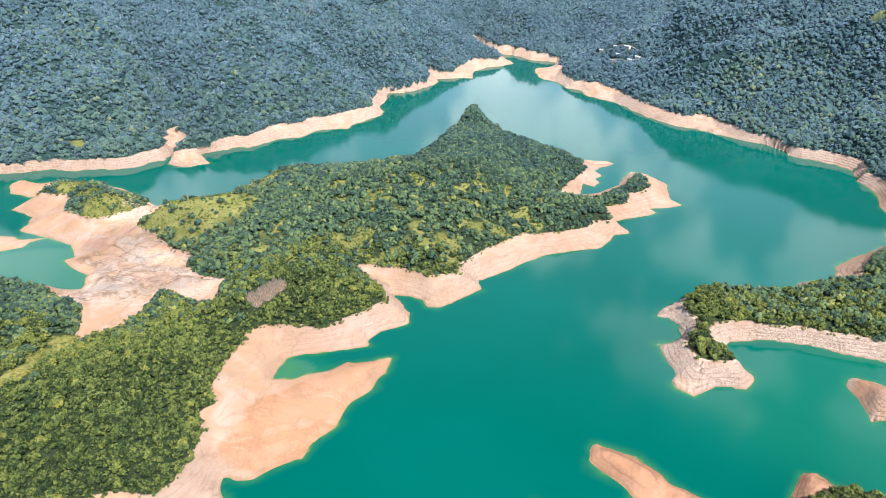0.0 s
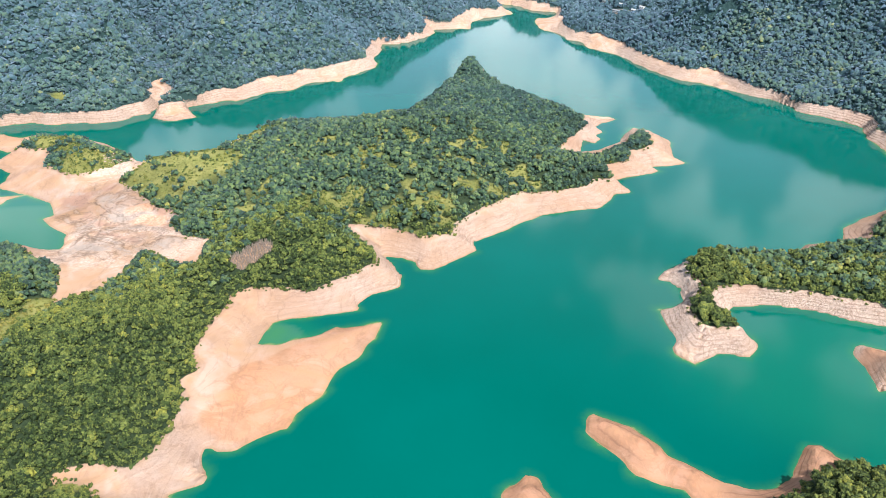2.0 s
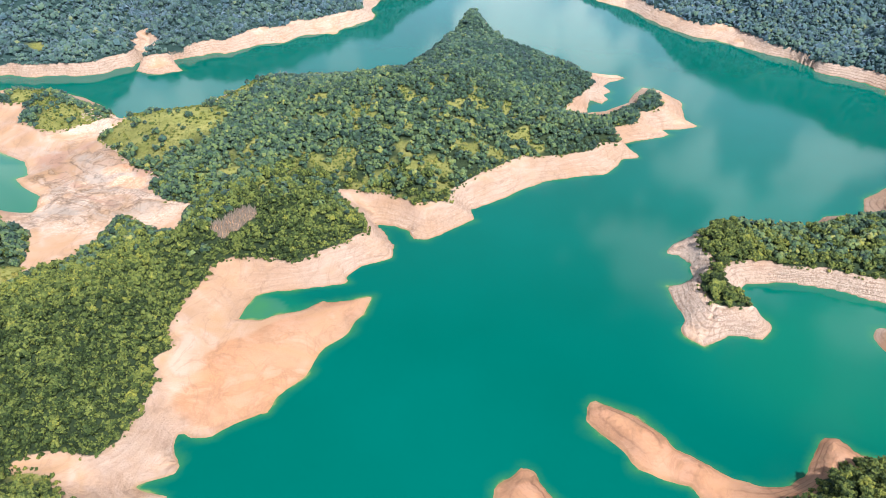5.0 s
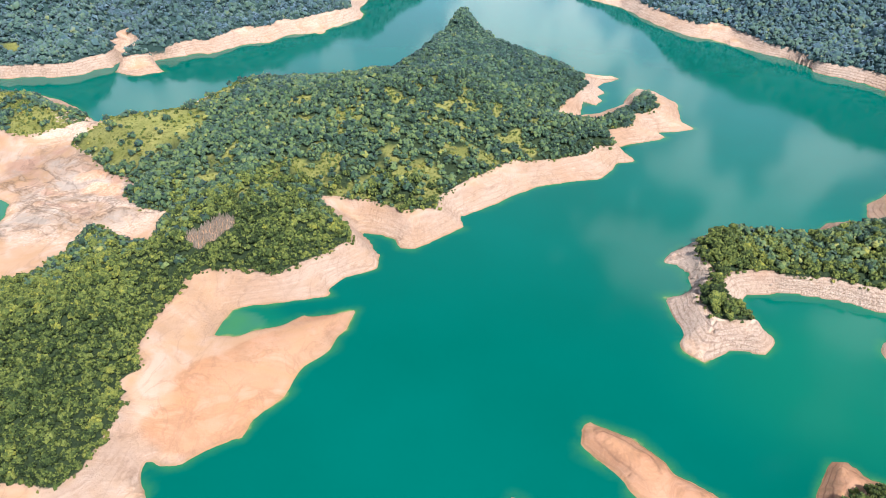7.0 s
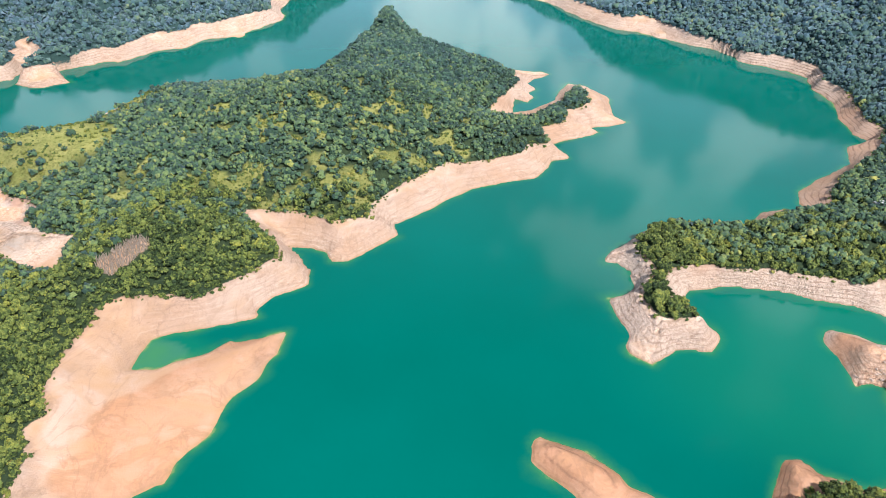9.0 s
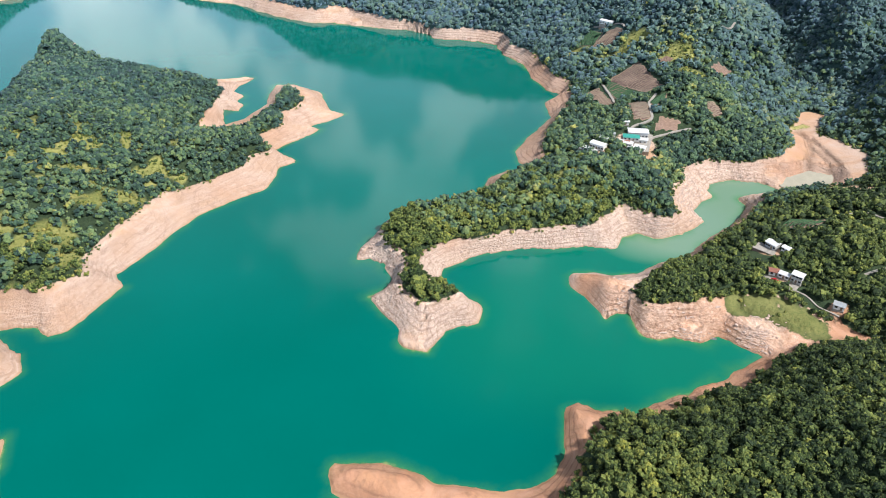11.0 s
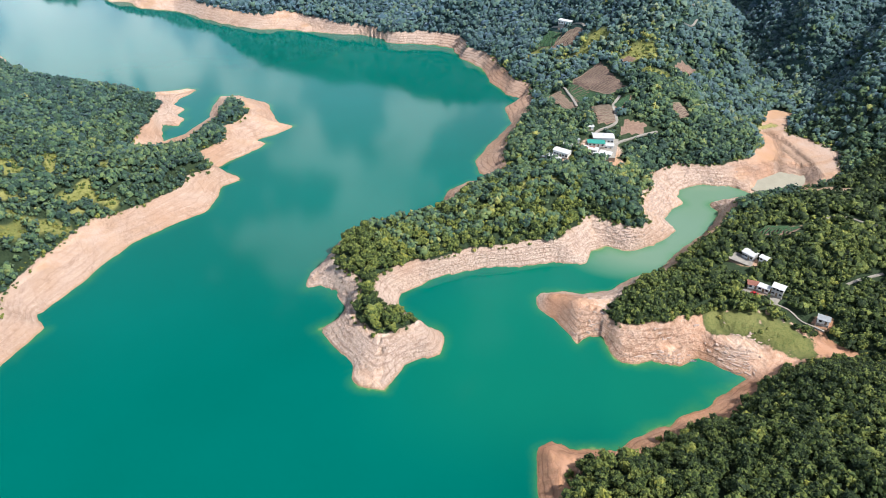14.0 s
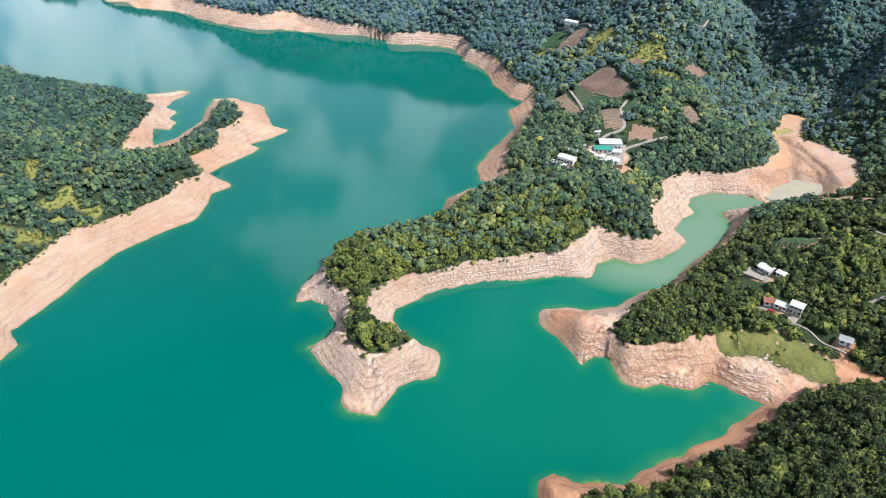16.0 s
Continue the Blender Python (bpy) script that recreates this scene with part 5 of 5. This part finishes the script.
def road(name, line, wide, label):
    """A narrow paved way laid over the ground, with its own thickness."""
    pts = np.array(line, float)
    dist = np.r_[0, np.cumsum(np.hypot(*np.diff(pts, axis=0).T))]
    at = np.arange(0, dist[-1] + 0.1, 1.5)
    x, y = np.interp(at, dist, pts[:, 0]), np.interp(at, dist, pts[:, 1])
    for _ in range(3):
        x[1:-1], y[1:-1] = (x[:-2] + 2 * x[1:-1] + x[2:]) / 4, (y[:-2] + 2 * y[1:-1] + y[2:]) / 4
    tx, ty = np.gradient(x), np.gradient(y)
    n = np.hypot(tx, ty)
    bm = bmesh.new()
    rows = []
    for i in range(len(x)):
        sx, sy = -ty[i] / n[i] * wide / 2, tx[i] / n[i] * wide / 2
        z = max(height(x[i] + k * sx, y[i] + k * sy) for k in (-1, 0, 1)) + 0.25
        rows.append([bm.verts.new(p) for p in ((x[i] - sx, y[i] - sy, z - 1.2), (x[i] - sx, y[i] - sy, z), (x[i] + sx, y[i] + sy, z), (x[i] + sx, y[i] + sy, z - 1.2))])
    for a, b in zip(rows[:-1], rows[1:]):
        for k in range(3):
            bm.faces.new((a[k], b[k], b[k + 1], a[k + 1]))
    bmesh.ops.recalc_face_normals(bm, faces=bm.faces)
    tagged(part(name, bm, CONCRETE, None), label, "road", kind="structure")


for road_name, road_line in ROADS.items():
    road(road_name, road_line, 1.0 if "path" in road_name else 1.7 if "track" in road_name else 2.1, "narrow pale concrete farm road on the hillside")


def field(name, corners, rows, label, material, high, wide, group="fields on the farm slopes"):
    """A sloping field with rows that run across it, each its own low ridge or hedge."""
    rng = np.random.RandomState(len(name) * 7 + rows)
    root = tagged(new(name), label, "field", group)
    a, b, c, d = (np.array(p, float) for p in corners)
    for k in range(rows):
        v = (k + 0.5) / rows
        p, q = a + (d - a) * v, b + (c - b) * v
        n = max(4, int(np.hypot(*(q - p)) / 1.6))
        u = np.linspace(0.03, 0.97, n)
        side = np.array([-(q - p)[1], (q - p)[0]]) / np.hypot(*(q - p))
        bow = np.sin(u * 3.1416) * 1.2 + 0.35 * rng.randn(n)
        mid = p + (q - p) * u[:, None] + side * bow[:, None]
        verts, faces = [], []
        for i in range(n):
            h = high * (0.75 + 0.5 * rng.rand()) * (0.3 if i in (0, n - 1) else 1)
            for off, up in ((-1, -0.3), (-0.6, 0.8), (0, 1.0), (0.6, 0.75), (1, -0.3)):
                x, y = mid[i] + side * off * wide * (0.85 + 0.3 * rng.rand())
                verts.append((x, y, height(x, y) + up * h))
            if i:
                faces += [(5 * i - 5 + j, 5 * i + j, 5 * i + j + 1, 5 * i - 4 + j) for j in range(4)]
        ob = new("planted_row", mesh_of("planted_row", np.array(verts), np.array(faces), material))
        ob.parent = root


field("terraced_field", FIELDS["terraced_field"], 15, "brown terraced field with pale curving ridges", STRAW, 0.7, 0.3)
field("brown_field", FIELDS["brown_field"], 17, "reddish brown ploughed field on a slope", STRAW, 0.3, 0.22)
field("upper_terraced_field", FIELDS["upper_terraced_field"], 15, "brown terraced field with pale ridges beside a road", STRAW, 0.5, 0.25)
field("tea_field", FIELDS["tea_field"], 12, "dark green tea field in close rows", TEA, 1.0, 0.75)
field("ploughed_field", FIELDS["ploughed_field"], 9, "reddish brown ploughed rows below a hilltop house", STRAW, 0.5, 0.25)
field("tea_plot", FIELDS["tea_plot"], 13, "dark green tea plot between brown fields", TEA, 1.0, 0.7)
field("small_tea_field", FIELDS["small_tea_field"], 6, "small green tea field beside a road", TEA, 1.0, 0.6)
field("headland_tea_field", FIELDS["headland_tea_field"], 9, "green tea rows in a clearing on the headland", TEA, 0.9, 0.55)
field("dry_terrace", FIELDS["dry_terrace"], 8, "dry brown terraces in a clearing of the woods", STRAW, 0.6, 0.4)


# ---- loose things by the water ----
def boat(x, y, turn, label):
    """A small open work boat with a pointed bow, two benches and an outboard motor."""
    root = tagged(new("boat"), label, "boat", "boats in the cove")
    root.matrix_basis = pose(x, y, 0.02, 0, 0, turn)
    stations = [(-2.4, 0.62, 0.42), (-1.2, 0.75, 0.42), (0.2, 0.78, 0.46), (1.5, 0.58, 0.55), (2.5, 0.06, 0.72)]
    bm = bmesh.new()
    rings = []
    for sx, half, top in stations:
        prof = [(-half, top), (-half * 0.85, 0.05), (0, -0.15), (half * 0.85, 0.05), (half, top), (half * 0.88, top), (half * 0.74, 0.12), (0, 0.0), (-half * 0.74, 0.12), (-half * 0.88, top)]
        rings.append([bm.verts.new((sx, py, pz)) for py, pz in prof])
    for a, b in zip(rings[:-1], rings[1:]):
        for k in range(10):
            bm.faces.new((a[k], b[k], b[(k + 1) % 10], a[(k + 1) % 10]))
    bm.faces.new(rings[0])
    bm.faces.new(rings[-1][::-1])
    bmesh.ops.recalc_face_normals(bm, faces=bm.faces)
    part("hull", bm, GREYTIN, root, "grey hull")
    for sx in (-1.0, 0.6):
        bm = bmesh.new()
        box(bm, sx - 0.15, sx + 0.15, -0.62, 0.62, 0.30, 0.36, 0.01)
        part("bench", bm, WOOD, root, "wooden bench")
    bm = bmesh.new()
    box(bm, -2.75, -2.4, -0.14, 0.14, 0.35, 0.8, 0.05)
    box(bm, -2.6, -2.5, -0.05, 0.05, -0.3, 0.35)
    part("outboard_motor", bm, RUBBER, root, "black outboard motor")


boat(290.5, 297.6, -40, "small grey work boat lying at the cove's shore")
boat(302.5, 280.8, -60, "small grey boat drawn up at the head of the cove")


def car(x, y, turn):
    root = tagged(new("car"), "small red car parked in a concrete farm yard", "car")
    root.matrix_basis = pose(x, y, max(height(339, 312), height(346, 315), height(353, 297), height(344, 294)) * 0.6 + min(height(339, 312), height(346, 315), height(353, 297), height(344, 294)) * 0.4 + 0.36, 0, 0, turn)
    bm = bmesh.new()
    box(bm, -2.0, 2.0, -0.82, 0.82, 0.3, 0.85, 0.12)
    part("body", bm, REDCAR, root)
    bm = bmesh.new()
    box(bm, -1.3, 0.8, -0.7, 0.7, 0.85, 1.42, 0.18)
    part("cabin", bm, GLASS, root, "dark glazed cabin")
    bm = bmesh.new()
    box(bm, -1.1, 0.6, -0.62, 0.62, 1.42, 1.46, 0.01)
    part("roof", bm, REDCAR, root)
    for wx in (-1.25, 1.25):
        for wy in (-0.78, 0.78):
            bm = bmesh.new()
            bmesh.ops.create_cone(bm, cap_ends=True, segments=14, radius1=0.32, radius2=0.32, depth=0.2, matrix=pose(wx, wy, 0.32, 90))
            part("wheel", bm, RUBBER, root, "black wheel")


car(343.5, 306.5, -60)


def dead_stems():
    """A stand of pale dead trunks in a gap of the woods."""
    rng = np.random.RandomState(41)
    bm = bmesh.new()
    x, y = scatter(rng, -152, -110, 422, 452, 1.0)
    keep = blob(x, y, [(-137, 431, 9, 8), (-125, 443, 9, 8), (-131, 437, 9, 8)]) > 0.35
    for px, py in zip(x[keep], y[keep]):
        z, tall = height(px, py), 1.6 + 2.2 * rng.rand()
        lx, ly = (rng.rand(2) - 0.5) * 1.6
        tube(bm, [(px, py, z - 0.3), (px + lx * 0.5, py + ly * 0.5, z + tall * 0.6), (px + lx, py + ly, z + tall)], [0.28, 0.2, 0.06], 5)
    tagged(part("dead_stems", bm, DRYSTEM, None), "pale dead tree stems standing close in a clearing", "dead trees", kind="stuff")


dead_stems()


def pond():
    bm = bmesh.new()
    ring = []
    for k in range(48):
        q = 6.2832 * k / 48
        s = 1 + 0.10 * math.sin(3 * q + 1) + 0.05 * math.sin(7 * q)
        ring.append(bm.verts.new((488 + 27 * s * math.cos(q), 392 + 17 * s * math.sin(q), 2.0)))
    bm.faces.new(ring)
    tagged(part("pond_water", bm, SILTY, None), "shallow silty pond on the mud at the stream's mouth", "water", kind="structure")


pond()


def rubble():
    """Broken rock on the steep shores: uneven blocks half sunk into the banks."""
    rng = np.random.RandomState(51)
    x, y = scatter(rng, -330, 470, 275, 640, 1.7)
    w, s = sample(PW, x, y), sample(PS, x, y)
    chance = 0.16 * ease(blob(x, y, ROCKY), 0.15, 0.6) * ease(many_noise(x, y, 13, 3), -0.15, 0.35) * (0.25 + sample(steep, x, y))
    keep = (w < -0.6) & (s > 0.8) & (rng.rand(len(x)) < chance)
    x, y = x[keep], y[keep]
    size = 0.3 + 0.95 * rng.rand(len(x)) ** 3
    v, f = clumps(rng, np.stack([x, y, sample(PZ, x, y) - 0.15 * size], -1), size)
    tagged(new("rubble", mesh_of("rubble", v, f, STONE, True)), "pale pink broken rocks strewn over the steep shores", "rocks", kind="stuff")


rubble()


# crags that break through the grass: x, y and reach each way
OUTCROPS = [(-300, 610, 11, 10), (-288, 602, 10, 9), (-311, 617, 8, 6), (-215, 640, 10, 20), (-206, 655, 9, 14), (-203, 690, 8, 14), (-226, 632, 10, 8), (-404, 645, 8, 10)]


def ledges():
    """Ledges of layered rock on the steep shores: flat uneven slabs that lie along the slope."""
    rng = np.random.RandomState(53)
    x, y = scatter(rng, -330, 480, 275, 720, 1.5)
    w, s = sample(PW, x, y), sample(PS, x, y)
    gx, gy = sample(slope_x, x, y), sample(slope_y, x, y)
    fall = np.hypot(gx, gy) + 1e-6
    chance = ease(blob(x, y, ROCKY), 0.2, 0.7) * ease(fall, 0.25, 0.6) * ease(many_noise(x * 0.6, y * 0.6, 12, 3), -0.35, 0.3)
    bluff = blob(x, y, OUTCROPS)
    keep = ((w < -0.4) & (s > 0.6) & (rng.rand(len(x)) < 0.75 * chance * ease(blob(x, y, [(280, 318, 46, 40), (300, 290, 30, 24), (262, 352, 14, 26), (330, 392, 60, 14), (400, 412, 60, 20)]), 0.0, 0.4))) | ((s > 0.6) & (rng.rand(len(x)) < 0.7 * bluff))
    x, y, gx, gy, fall = (v[keep] for v in (x, y, gx, gy, fall))
    n = len(x)
    size = 0.38 + 0.62 * rng.rand(n) ** 2
    p = DOME_V[None] * (1 + 0.7 * (rng.rand(n, len(DOME_V), 1) - 0.5)) * np.stack([size * (1.3 + 1.2 * rng.rand(n)), size * 0.75, size * (0.35 + 0.3 * rng.rand(n))], -1)[:, None]
    along = np.stack([-gy / fall, gx / fall], -1) + 0.2 * rng.randn(n, 2)
    down = np.stack([-gx / fall, -gy / fall], -1)
    plan = p[..., :1] * along[:, None] + p[..., 1:2] * down[:, None] + np.stack([x, y], -1)[:, None]
    v = np.concatenate([plan, p[..., 2:] + (sample(PZ, x, y) + 0.05)[:, None, None]], -1).reshape(-1, 3)
    f = (DOME_F[None] + len(DOME_V) * np.arange(n)[:, None, None]).reshape(-1, 3)
    tagged(new("rock_ledges", mesh_of("rock_ledges", v, f, STONE, True)), "layered pale pink rock ledges along the steep shores", "rocks", kind="stuff")


ledges()


def pylon(x, y, tall):
    """A steel lattice tower: four tapered legs, bracing, three arms and a mast tip."""
    root = tagged(new("power_pylon"), "grey steel lattice power pylon on a wooded mountain slope", "pylon")
    root.matrix_basis = pose(x, y, height(x, y) - 1.0, 0, 0, 20)
    half = lambda z: 3.2 * (1 - z / tall) + 0.5  # noqa: E731
    for sx in (-1, 1):
        for sy in (-1, 1):
            bm = bmesh.new()
            tube(bm, [(sx * half(z), sy * half(z), z) for z in (0, tall * 0.5, tall)], [0.22, 0.18, 0.12], 4)
            part("leg", bm, GREYTIN, root)
    bm = bmesh.new()
    for k in range(8):
        a, b = tall * k / 8, tall * (k + 1) / 8
        for s in (-1, 1):
            tube(bm, [(-half(a), s * half(a), a), (half(b), s * half(b), b)], [0.09, 0.09], 4)
            tube(bm, [(s * half(a), half(a), a), (s * half(b), -half(b), b)], [0.09, 0.09], 4)
    part("bracing", bm, GREYTIN, root)
    for z, reach in ((0.66, 6.0), (0.8, 5.0), (0.94, 4.0)):
        bm = bmesh.new()
        tube(bm, [(-reach, 0, tall * z), (0, 0, tall * z + 0.8), (reach, 0, tall * z)], [0.1, 0.2, 0.1], 4)
        part("crossarm", bm, GREYTIN, root)


pylon(-224, 1146, 30.0)
